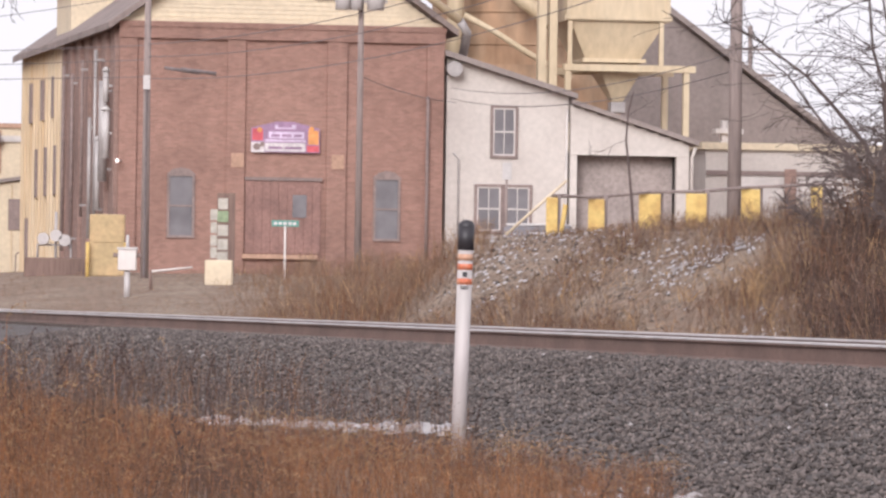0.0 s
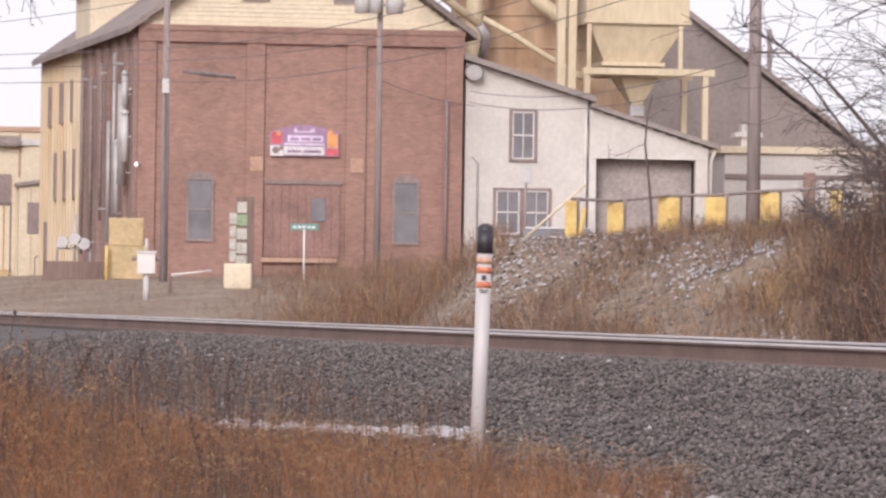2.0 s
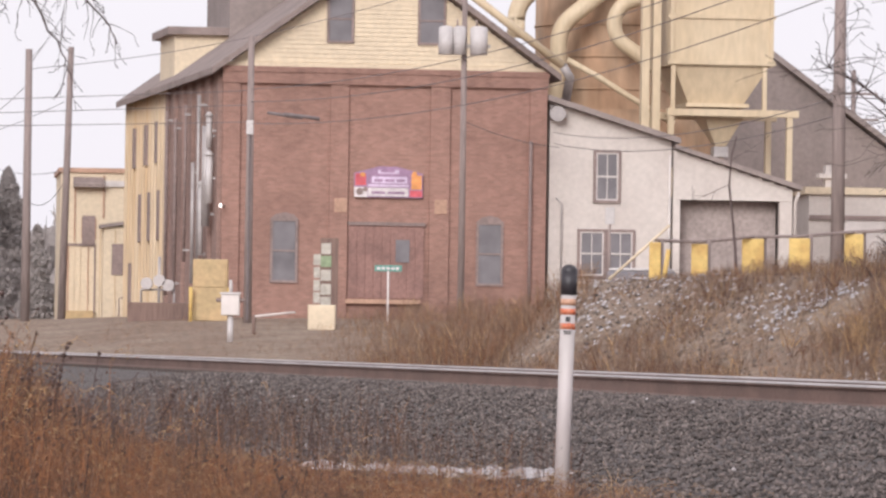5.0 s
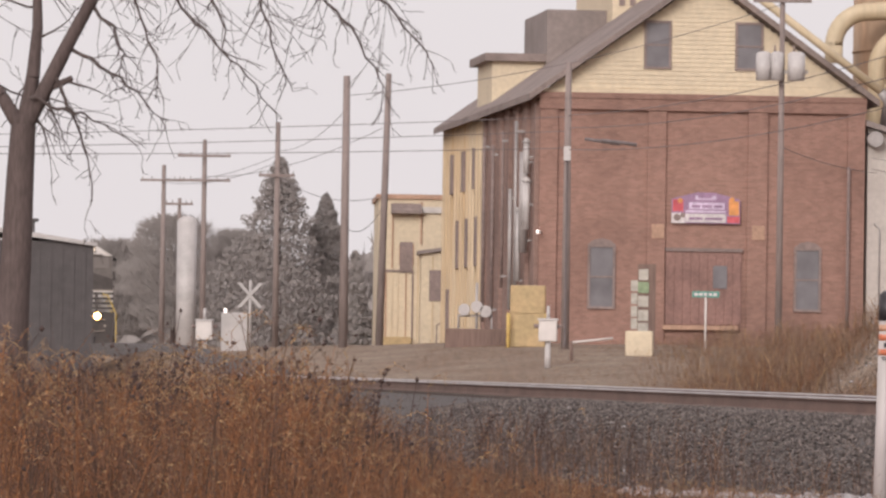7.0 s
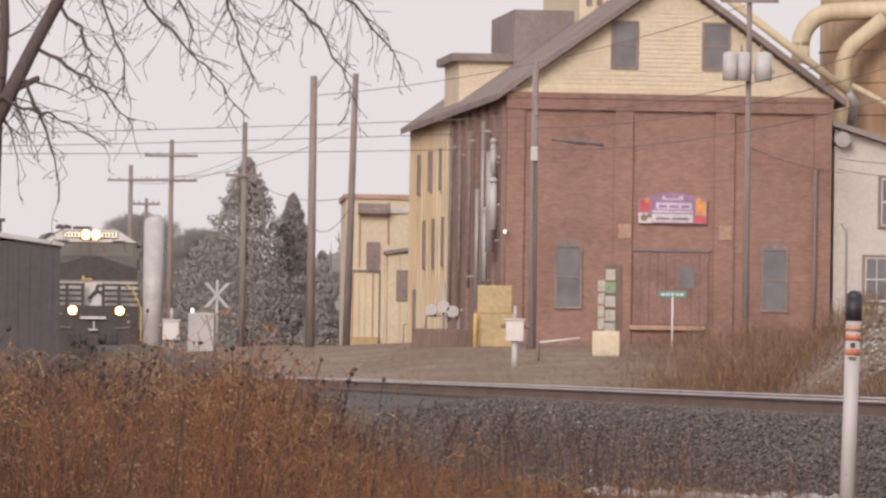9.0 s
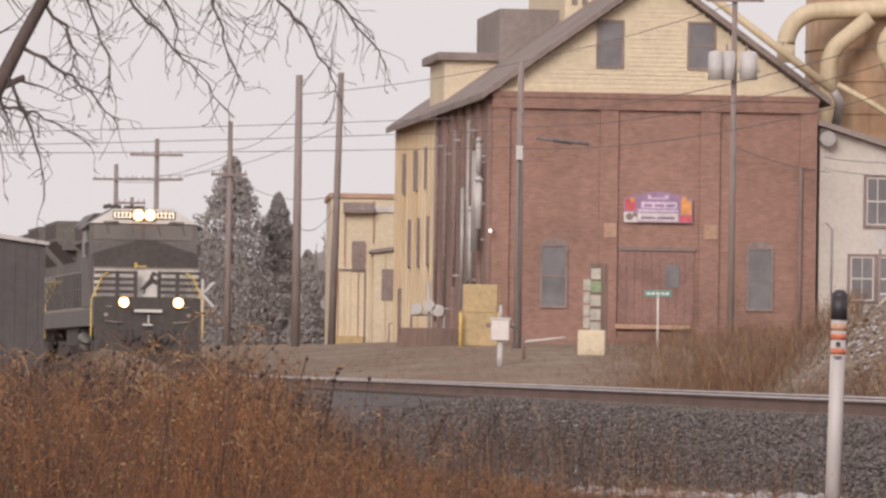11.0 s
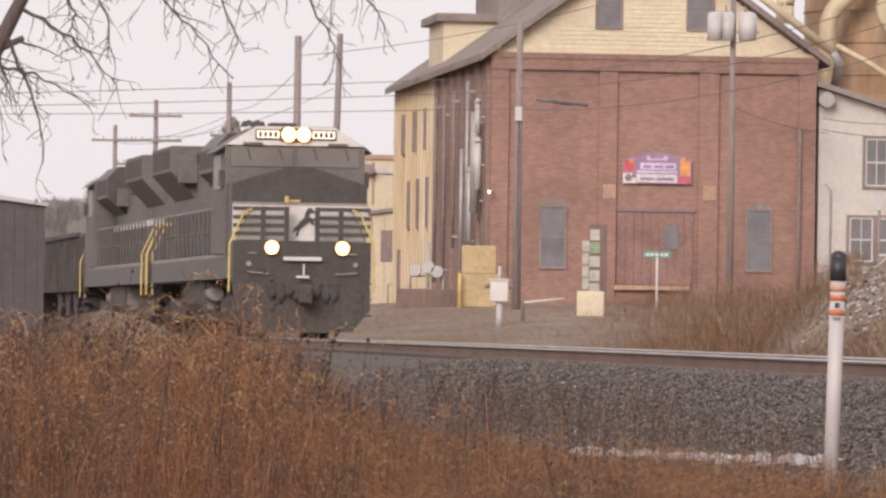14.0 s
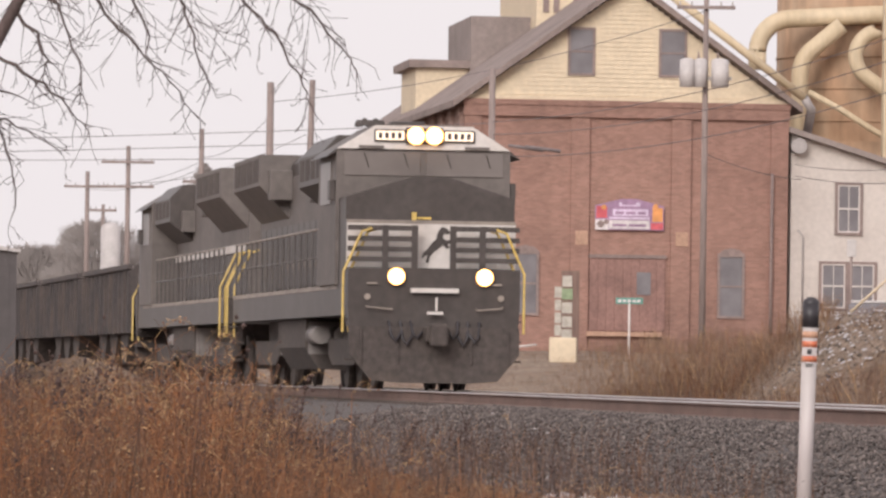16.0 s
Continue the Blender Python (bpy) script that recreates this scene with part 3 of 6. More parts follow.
    for s in (-1, 1):
        for x in (1.2, 0.8):
            k = B()
            rod(k, (s * x, 7.3, 0.98), (s * x, 8.6, 0.98), 0.17, 0.17, 14)
            dome(k, (s * x, 8.6, 0.98), 0.17, 0.02, 14, 2)
            part("air_reservoir", k, FUEL_GREY, L, "pale air reservoir")
    for y0 in (2.3, 15.6):
        for s in (-1, 1):
            k = B()
            prism(k, [(y0 - 0.1, 0.6), (y0 + 0.5, 0.42), (y0 + 3.9, 0.42), (y0 + 4.5, 0.6), (y0 + 4.5, 0.9), (y0 - 0.1, 0.9)], "x", s * 1.05 - 0.08, s * 1.05 + 0.08)
            part("truck_frame", k, UNDER, L)
        k = B()
        box(k, -0.9, 0.9, y0 + 0.3, y0 + 4.1, 0.8, 1.3)
        part("truck_bolster", k, UNDER, L)
        for dy in (0.2, 2.2, 4.2):
            k = B()
            rod(k, (-0.75, 0, 0), (0.75, 0, 0), 0.09, 0.09, 10)
            for s in (-1, 1):
                rod(k, (s * 0.69, 0, 0), (s * 0.82, 0, 0), 0.53, 0.53, 22)
                rod(k, (s * 0.66, 0, 0), (s * 0.69, 0, 0), 0.56, 0.56, 22)
                for a in range(3):
                    box(k, s * 0.825 - 0.01, s * 0.825 + 0.01, 0.3 * math.cos(a * 2.1) - 0.05, 0.3 * math.cos(a * 2.1) + 0.05, 0.3 * math.sin(a * 2.1) - 0.05, 0.3 * math.sin(a * 2.1) + 0.05)
            w = part("wheelset", k, UNDER, L)
            w.location = (0, y0 + dy, 0.535)
    return L


def make_hopper():
    """A coal hopper wagon, 15.6 m long, front at y = 0."""
    L = thing("hopper_wagon", "grimy black coal hopper wagon loaded with coal", "railway wagon", group="wagons of the train")
    for s in (-1, 1):
        k = B()
        prism(k, [(s * 1.5, 1.2), (s * 1.5, 2.8), (s * 1.44, 2.8), (s * 1.44, 1.2)], "y", 0.5, 15.1)
        part("side_sheet", k, HOPPER, L)
        for i in range(11):
            k = B()
            box(k, min(s * 1.502, s * 1.58), max(s * 1.502, s * 1.58), 0.55 + i * 1.44, 0.67 + i * 1.44, 1.2, 2.76)
            part("side_stake", k, HOPPER, L)
        k = B()
        box(k, s * 1.53 - 0.06, s * 1.53 + 0.06, 0.5, 15.1, 2.8, 2.92)
        part("top_rail", k, HOPPER, L)
    for a, b in ((0.5, 0.56), (15.04, 15.1)):
        k = B()
        box(k, -1.44, 1.44, a, b, 1.6, 2.88)
        for x in (-1.2, -0.4, 0.4, 1.2):
            box(k, x - 0.05, x + 0.05, a - 0.06, b + 0.06, 1.2, 2.85)
        part("end_sheet", k, HOPPER, L)
    k = B()
    pts = [(-1.43, 2.6), (-0.7, 2.88), (0, 2.97), (0.7, 2.88), (1.43, 2.6), (1.43, 2.3), (-1.43, 2.3)]
    prism(k, pts, "y", 0.57, 15.03)
    part("coal_load", k, COAL, L, "heaped black coal")
    k = B()
    box(k, -0.3, 0.3, 0.0, 15.6, 0.85, 1.15)
    for y in (4.5, 7.8, 11.1):
        prism(k, [(y - 1.3, 1.2), (y + 1.3, 1.2), (y + 0.4, 0.45), (y - 0.4, 0.45)], "x", -1.3, 1.3)
    part("underframe", k, UNDER, L)
    for y in (1.2, 2.9, 12.7, 14.4):
        k = B()
        for s in (-1, 1):
            rod(k, (s * 0.68, 0, 0), (s * 0.82, 0, 0), 0.42, 0.42, 16)
        rod(k, (-0.7, 0, 0), (0.7, 0, 0), 0.08, 0.08, 8)
        w = part("wheelset", k, UNDER, L)
        w.location = (0, y, 0.425)
    return L


lead_loco = make_loco("locomotive", "black diesel locomotive with white nose band and lit headlights", True)
second_loco = make_loco("locomotive", "dusty black and grey diesel locomotive with painted haze, coupled behind the leader, running backwards", False)
hopper = make_hopper()
wagons = [hopper] + [copy_thing(hopper, Matrix()) for _ in range(7)]

SPEED = 13.05          # metres a second along the line of sight
NOSE_AT_9 = 195.2      # distance of the lead nose at nine seconds


def on_line(y, flip=False):
    return pose(line_x(y), y, 0, 0, 0, line_turn(y) + (180 if flip else 0))


def ride(ob, back, length, flip=False):
    """Keys a vehicle whose front end is that far behind the lead nose."""
    rows = []
    for i in range(33):
        t = i * 0.5
        y = NOSE_AT_9 - SPEED * (t - 9) + back * 0.981
        a, b = y, y + length * 0.981
        pa, pb = Vector((line_x(a), a, 0)), Vector((line_x(b), b, 0))
        turn = math.degrees(math.atan2(-(pb - pa).x, (pb - pa).y))
        rows.append((t, pose(pb.x, pb.y, 0, 0, 0, turn + 180) if flip else pose(pa.x, pa.y, 0, 0, 0, turn)))
    walk(ob, rows)


def roll(ob, radius, way):
    """Keys every wheelset of a vehicle, rolling at the train's speed."""
    rate = math.degrees(SPEED * 1.019 / radius)
    for w in ob.children:
        if w.name.startswith("wheelset"):
            x, y, z = w.location
            walk(w, [(i / 30, pose(x, y, z, way * rate * i / 30, 0, 0)) for i in range(481)])


def motions():
    ride(lead_loco, 0.0, 22.2)
    ride(second_loco, 22.6, 22.2, True)
    roll(lead_loco, 0.53, 1)
    roll(second_loco, 0.53, -1)
    for i, w in enumerate(wagons):
        ride(w, 45.4 + i * 15.9, 15.6)
        roll(w, 0.42, 1)


# ---- the mill: brick front with a boarded gable, long side wall ----
MILL = pose(-11.52, 211, 0, 0, 0, 10)
mill = thing("mill_building", "old red brick mill with a cream boarded gable", "building", MILL)
W, EAVE, APEX, DEEP = 11.65, 10.08, 14.25, 32.5


def boards(parent, material, x0, x1, z0, z1, y, step=0.13, lip=0.02, cut=None):
    """Lapped boards on a wall that faces -y, each a part. cut(z) gives the run of a board at that height."""
    z = z0
    while z < z1 - 0.01:
        a, b = (x0, x1) if cut is None else cut(z + step / 2)
        if b - a > 0.1:
            bm = prism(B(), [(y, z), (y - lip, z), (y - 0.004, min(z1, z + step)), (y, min(z1, z + step))], "x", a, b)
            part("board", bm, material, parent)
        z += step


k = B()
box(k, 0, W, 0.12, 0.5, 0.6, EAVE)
part("front_wall", k, BRICK, mill, "red brick front wall, dulled with painted haze")
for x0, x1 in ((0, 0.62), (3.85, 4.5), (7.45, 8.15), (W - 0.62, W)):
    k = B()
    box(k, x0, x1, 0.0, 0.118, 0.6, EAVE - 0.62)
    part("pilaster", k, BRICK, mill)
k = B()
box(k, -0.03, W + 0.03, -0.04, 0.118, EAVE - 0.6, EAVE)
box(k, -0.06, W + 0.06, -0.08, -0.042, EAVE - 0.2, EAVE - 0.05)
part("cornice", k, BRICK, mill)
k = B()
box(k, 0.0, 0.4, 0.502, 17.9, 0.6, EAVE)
part("side_wall", k, BRICK_SIDE, mill, "duller brick side wall, haze in its colour")
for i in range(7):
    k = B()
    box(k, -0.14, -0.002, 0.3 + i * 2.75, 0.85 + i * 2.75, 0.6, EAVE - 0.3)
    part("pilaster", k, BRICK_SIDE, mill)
k = B()
box(k, 0.0, 0.3, 17.92, DEEP, 0.6, EAVE)
part("side_wall", k, YELLOW_IRON, mill, "cream iron-clad side wall")
for i in range(14):
    k = B()
    box(k, -0.09, -0.002, 18.0 + i * 1.1, 18.16 + i * 1.1, 0.6, EAVE - 0.1)
    part("batten", k, YELLOW_IRON, mill)
for y0, z0, h in ((19.4, 4.2, 1.9), (22.8, 4.2, 1.9), (26.2, 4.2, 1.9), (20.4, 7.2, 1.6), (24.4, 7.2, 1.6), (28.6, 7.2, 1.6), (29.6, 1.0, 2.4)):
    k = B()
    box(k, -0.12, -0.003, y0, y0 + 0.75, z0, z0 + h)
    part("window", k, TRIM_DARK, mill)
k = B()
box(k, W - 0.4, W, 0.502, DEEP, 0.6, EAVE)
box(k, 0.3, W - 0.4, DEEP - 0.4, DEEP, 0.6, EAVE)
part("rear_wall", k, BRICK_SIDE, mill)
# gable
k = B()
prism(k, [(0.1, EAVE), (W - 0.1, EAVE), (W / 2, APEX - 0.1)], "y", 0.25, 0.5)
part("gable_wall", k, CREAM, mill)
boards(mill, CREAM, 0, W, EAVE + 0.02, APEX - 0.2, 0.248, 0.16, 0.03, lambda z: ((z - EAVE) / (APEX - EAVE) * W / 2 + 0.15, W - (z - EAVE) / (APEX - EAVE) * W / 2 - 0.15))
k = B()
box(k, 0, W, 0.1, 0.24, EAVE + 0.004, EAVE + 0.14)
part("gable_sill", k, CREAM, mill)


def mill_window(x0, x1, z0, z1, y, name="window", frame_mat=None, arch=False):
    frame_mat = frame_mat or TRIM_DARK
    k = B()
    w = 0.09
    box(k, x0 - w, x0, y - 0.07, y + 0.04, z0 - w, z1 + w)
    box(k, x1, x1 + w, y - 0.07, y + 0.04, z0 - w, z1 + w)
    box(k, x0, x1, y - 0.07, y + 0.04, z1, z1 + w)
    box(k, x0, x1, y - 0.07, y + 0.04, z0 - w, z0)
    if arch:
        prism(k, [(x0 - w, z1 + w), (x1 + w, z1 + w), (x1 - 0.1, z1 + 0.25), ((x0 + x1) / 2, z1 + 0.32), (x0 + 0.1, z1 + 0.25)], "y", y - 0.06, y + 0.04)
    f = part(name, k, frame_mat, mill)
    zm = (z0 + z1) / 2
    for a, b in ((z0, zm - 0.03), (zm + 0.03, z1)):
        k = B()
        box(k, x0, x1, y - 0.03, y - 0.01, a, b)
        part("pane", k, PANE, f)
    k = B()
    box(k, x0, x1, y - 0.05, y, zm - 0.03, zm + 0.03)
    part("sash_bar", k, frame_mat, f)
    return f


mill_window(3.78, 4.58, 11.05, 12.6, 0.24)
mill_window(7.05, 7.88, 11.05, 12.6, 0.24)
mill_window(1.85, 2.66, 2.5, 4.6, 0.12, arch=True)
mill_window(9.25, 10.05, 2.5, 4.6, 0.12, arch=True)
# doorway
k = B()
box(k, 4.52, 7.3, 0.0, 0.118, 4.5, 4.62)
part("lintel", k, TRIM_DARK, mill)
k = B()
box(k, 4.55, 7.28, 0.07, 0.118, 1.9, 4.5)
door = part("loading_door", k, DOOR_RED, mill, "old red boarded loading door")
for i in range(9):
    k = B()
    box(k, 4.58 + i * 0.3, 4.84 + i * 0.3, 0.05, 0.068, 1.92, 4.48)
    part("plank", k, DOOR_RED, door)
k = B()
box(k, 6.25, 6.75, 0.02, 0.048, 3.2, 4.0)
part("pane", k, PANE, door)
k = B()
box(k, 4.45, 7.15, -0.12, 0.1, 1.72, 1.88)
part("sill", k, STONE, mill, "pale stone door sill")
for x0 in (4.02, 7.62):
    k = B()
    box(k, x0, x0 + 0.45, -0.03, -0.002, 4.95, 5.45)
    part("stone_block", k, STONE, mill)
k = B()
pipe(k, [(11.05, -0.14, 7.6), (11.05, -0.14, 1.1)], 0.06)
part("downpipe", k, TRIM_DARK, mill)
# roof
for s in (0, 1):
    k = B()
    o = 0.45
    rise = (APEX - EAVE) / (W / 2)
    if s == 0:
        pts = [(-o, EAVE - o * rise), (W / 2, APEX), (W / 2, APEX + 0.24), (-o, EAVE - o * rise + 0.24)]
    else:
        pts = [(W + o, EAVE - o * rise), (W / 2, APEX), (W / 2, APEX + 0.24), (W + o, EAVE - o * rise + 0.24)]
    prism(k, pts, "y", -0.35, DEEP + 0.3)
    part("roof", k, ROOF_DARK, mill, "dark felted roof slope")
# dormers and raised roof block
k = B()
box(k, 0.15, 2.3, 17.0, 22.0, 10.0, 12.0)
d = part("dormer", k, CREAM, mill, "cream boarded dormer")
k = B()
box(k, -0.15, 2.6, 16.7, 22.3, 12.0, 12.3)
part("dormer_roof", k, ROOF_DARK, d)
k = B()
box(k, 2.2, 4.5, 16.6, 24.0, 11.4, 14.0)
part("roof_block", k, ROOF_GREY, mill, "dark sheeted lift block on the roof")
k = B()
box(k, 4.5, 8.0, 15.0, 26.0, 12.6, 16.6)
cup = part("cupola", k, CREAM, mill, "cream boarded cupola")
for x0 in (4.75, 5.15, 5.9, 6.6):
    k = B()
    box(k, x0, x0 + 0.22, 14.95, 14.998, 14.1, 15.6)
    part("window", k, TRIM_DARK, cup)
k = B()
prism(k, [(4.2, 16.5), (8.3, 16.5), (6.25, 18.0)], "y", 14.7, 26.3)
part("cupola_roof", k, ROOF_DARK, cup)

# printed banner on the front
ban = thing("banner", "purple and white printed banner hung on the brick wall", "banner", MILL @ pose(4.72, -0.02, 5.5))
k = B()
prism(k, [(0, 0), (2.46, 0), (2.46, 0.86), (2.0, 0.98), (1.5, 1.1), (0.9, 1.1), (0.45, 0.98), (0, 0.86)], "y", -0.02, 0.0)
cloth = part("sheet", k, PURPLE, ban)
for x0, x1, z0, z1, mt in ((0.62, 1.9, 0.5, 0.74, LILAC), (0.85, 1.6, 0.84, 0.98, LILAC), (0.5, 1.95, 0.04, 0.34, PRINT_WHITE), (0.5, 1.95, 0.38, 0.46, LILAC), (0.0, 0.48, 0.0, 0.36, PRINT_WHITE), (0.04, 0.42, 0.42, 0.84, PRINT_RED), (2.05, 2.42, 0.3, 0.8, PRINT_ORANGE), (2.0, 2.44, 0.03, 0.26, PRINT_RED)):
    k = B()
    box(k, x0, x1, -0.028, -0.021, z0, z1)
    part("printed_patch", k, mt, cloth)
for x, z, r in ((0.2, 0.2, 0.13), (0.4, 0.28, 0.09), (2.16, 0.84, 0.1), (0.3, 0.8, 0.09)):
    k = B()
    rod(k, (x, -0.03, z), (x, -0.036, z), r, r, 12)
    part("printed_spot", k, TRIM_DARK if z < 0.5 else PRINT_ORANGE, cloth)
for x, z, w in ((0.72, 0.56, 0.3), (1.1, 0.56, 0.34), (1.52, 0.56, 0.3), (0.62, 0.12, 0.5), (1.2, 0.12, 0.62), (0.95, 0.89, 0.5)):
    k = B()
    box(k, x, x + w, -0.036, -0.03, z, z + 0.09)
    part("text_bar", k, PURPLE, cloth)

# ---- white boarded house and lean-to beside the mill ----
house = thing("white_house", "white boarded house with a sloping dark roof", "house", MILL)
k = B()
prism(k, [(11.8, 1.0), (16.25, 1.0), (16.25, 7.68), (11.8, 9.02)], "y", 0.3, 9.0)
part("wall", k, WHITE_BOARDS, house)
boards(house, WHITE_BOARDS, 11.8, 16.25, 1.0, 8.98, 0.298, 0.14, 0.025, lambda z: (11.8, 16.25 if z < 7.68 else 16.25 - (z - 7.68) / 1.34 * 4.45))
k = B()
prism(k, [(11.66, 9.08), (16.5, 7.62), (16.5, 7.82), (11.66, 9.28)], "y", -0.2, 9.2)
part("roof", k, ROOF_GREY, house)
for x0, x1, z0, z1 in ((13.5, 14.3, 5.55, 7.25), (12.95, 13.8, 2.85, 4.42), (13.98, 14.85, 2.85, 4.42)):
    k = B()
    w = 0.1
    for a, b, c, e in ((x0 - w, x0, z0 - w, z1 + w), (x1, x1 + w, z0 - w, z1 + w), (x0, x1, z1, z1 + w), (x0, x1, z0 - w, z0)):
        box(k, a, b, 0.2, 0.3, c, e)
    f = part("window", k, TRIM_DARK, house, "dark-framed sash window")
    k = B()
    zm, xm = (z0 + z1) / 2, (x0 + x1) / 2
    for a, b, c, e in ((x0, x0 + 0.05, z0, z1), (x1 - 0.05, x1, z0, z1), (x0, x1, z0, z0 + 0.05), (x0, x1, z1 - 0.05, z1), (x0, x1, zm - 0.03, zm + 0.03), (xm - 0.015, xm + 0.015, z0, z1)):
        box(k, a, b, 0.215, 0.25, c, e)
    part("sash", k, TRIM_WHITE, f, "white sash bars")
    k = B()
    box(k, x0, x1, 0.255, 0.265, z0, z1)
    part("pane", k, PANE, f)
k = B()
pipe(k, [(12.05, 0.2, 5.6), (12.25, 0.2, 5.4), (12.25, 0.2, 1.6)], 0.03)
part("conduit", k, GREY_STEEL, house)
k = B()
pipe(k, [(16.18, 0.2, 7.2), (16.18, 0.2, 1.2)], 0.05)
part("downpipe", k, TRIM_WHITE, house)

leanto = thing("lean_to_shed", "white boarded lean-to with an open dark bay", "shed", MILL)
k = B()
prism(k, [(16.3, 5.62), (20.65, 5.62), (20.65, 6.05), (16.3, 7.4)], "y", 0.1, 0.4)
box(k, 20.2, 20.65, 0.1, 0.4, 1.0, 5.62)
box(k, 16.3, 16.55, 0.1, 0.4, 1.0, 5.62)
part("front_wall", k, WHITE_BOARDS, leanto)
boards(leanto, WHITE_BOARDS, 16.3, 20.65, 5.63, 7.35, 0.098, 0.14, 0.025, lambda z: (16.3, 20.65 if z < 6.05 else 20.65 - (z - 6.05) / 1.35 * 4.35))
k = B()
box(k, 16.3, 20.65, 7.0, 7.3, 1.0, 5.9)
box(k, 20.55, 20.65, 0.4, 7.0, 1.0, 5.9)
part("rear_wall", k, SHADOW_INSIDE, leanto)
k = B()
prism(k, [(16.3, 7.44), (20.95, 6.02), (20.95, 6.2), (16.3, 7.6)], "y", -0.25, 7.4)
part("roof", k, ROOF_GREY, leanto)
# Added sheet fills the open bay; its colour imitates the dim interior.
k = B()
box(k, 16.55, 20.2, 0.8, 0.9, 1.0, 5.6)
part("bay_sheet", k, SHADOW_INSIDE, leanto, "added sheet across the bay, dim hazy interior in its colour")
k = B()
pipe(k, [(20.85, -0.1, 5.95), (20.75, 0.02, 5.6), (20.75, 0.02, 1.5)], 0.06)
part("downpipe", k, WHITE_BOARDS, leanto)


# ---- steel tower, silo and sheds behind the white house ----
tower = thing("hopper_tower", "buff painted steel hopper tower on legs", "tower", pose(6.55, 227, 0.3, 0, 0, 10))
k = B()
box(k, -2.0, 2.0, 0, 4.0, 10.75, 17.5)
bin_ = part("bin", k, TOWER, tower, "buff riveted steel bin")
for z in (10.8, 12.55, 14.3, 16.0):
    k = B()
    box(k, -2.08, 2.08, -0.08, -0.002, z, z + 0.16)
    part("stiffener", k, TOWER, bin_)
for x in (-2.0, 1.86):
    k = B()
    box(k, x, x + 0.14, -0.09, -0.003, 10.97, 17.5)
    part("corner_angle", k, TOWER, bin_)
k = B()
lo, hi = 9.345, 10.74
v = [k.verts.new(c) for c in ((-1.85, 0.1, hi), (1.85, 0.1, hi), (1.85, 3.9, hi), (-1.85, 3.9, hi), (-1.15, 0.6, lo), (1.0, 0.6, lo), (1.0, 3.3, lo), (-1.15, 3.3, lo))]
for q in ((0, 1, 5, 4), (1, 2, 6, 5), (2, 3, 7, 6), (3, 0, 4, 7), (4, 5, 6, 7), (0, 3, 2, 1)):
    k.faces.new([v[i] for i in q])
part("upper_cone", k, TOWER, tower)
k = B()
lo, hi = 7.75, 8.8
v = [k.verts.new(c) for c in ((-0.55, 0.4, hi), (0.95, 0.4, hi), (0.95, 2.4, hi), (-0.55, 2.4, hi), (0.02, 1.0, lo), (0.42, 1.0, lo), (0.42, 1.5, lo), (0.02, 1.5, lo))]
for q in ((0, 1, 5, 4), (1, 2, 6, 5), (2, 3, 7, 6), (3, 0, 4, 7), (4, 5, 6, 7), (0, 3, 2, 1)):
    k.faces.new([v[i] for i in q])
part("spout", k, TOWER, tower, "buff funnel spout")
k = B()
box(k, -0.06, 0.5, 0.9, 1.6, 7.3, 7.72, 0.04)
part("spout_gate", k, GREY_STEEL, tower)
k = B()
box(k, -2.1, 3.0, -0.15, 0.2, 8.84, 9.1)
part("cross_beam", k, TOWER, tower)
k = B()
box(k, -2.1, 3.0, 3.8, 4.1, 8.84, 9.1)
part("cross_beam", k, TOWER, tower)
for x in (-2.05, 2.55):
    for y in (0.0, 3.85):
        k = B()
        box(k, x, x + 0.22, y - 0.1, y + 0.12, 1.0, 8.836)
        part("leg", k, TOWER, tower)
for x in (-1.95, 1.6):
    k = B()
    box(k, x, x + 0.16, -0.05, 0.1, 9.104, 10.74)
    part("post", k, TOWER, tower)
k = B()
box(k, -1.3, 1.15, 0.3, 3.6, 9.2, 9.34)
part("flange", k, TOWER, tower)
for x in (-3.05, -2.62):
    k = B()
    box(k, x, x + 0.3, 0.2, 0.55, 7.2, 18.0)
    part("elevator_leg", k, TOWER, tower, "buff elevator trunking")
k = B()
box(k, -3.25, -2.1, 0.0, 0.7, 6.9, 7.3)
part("elevator_boot", k, TOWER, tower)

silo = thing("rusty_silo", "rusty riveted steel silo with cream air ducts", "silo", pose(2.6, 242, 0, 0, 0, 0))
k = B()
rod(k, (0, 0, 1.0), (0, 0, 19.0), 3.2, 3.2, 36)
part("drum", k, RUST, silo)
for i in range(8):
    k = B()
    rod(k, (0, 0, 8.0 + i * 1.3), (0, 0, 8.08 + i * 1.3), 3.24, 3.24, 36)
    part("hoop", k, RUST, silo)


def bend(c, r, a0, a1, n=10):
    """Points of a bend in an upright plane."""
    return [(c[0] + r * math.cos(radians(a0 + (a1 - a0) * i / n)), c[1], c[2] + r * math.sin(radians(a0 + (a1 - a0) * i / n))) for i in range(n + 1)]


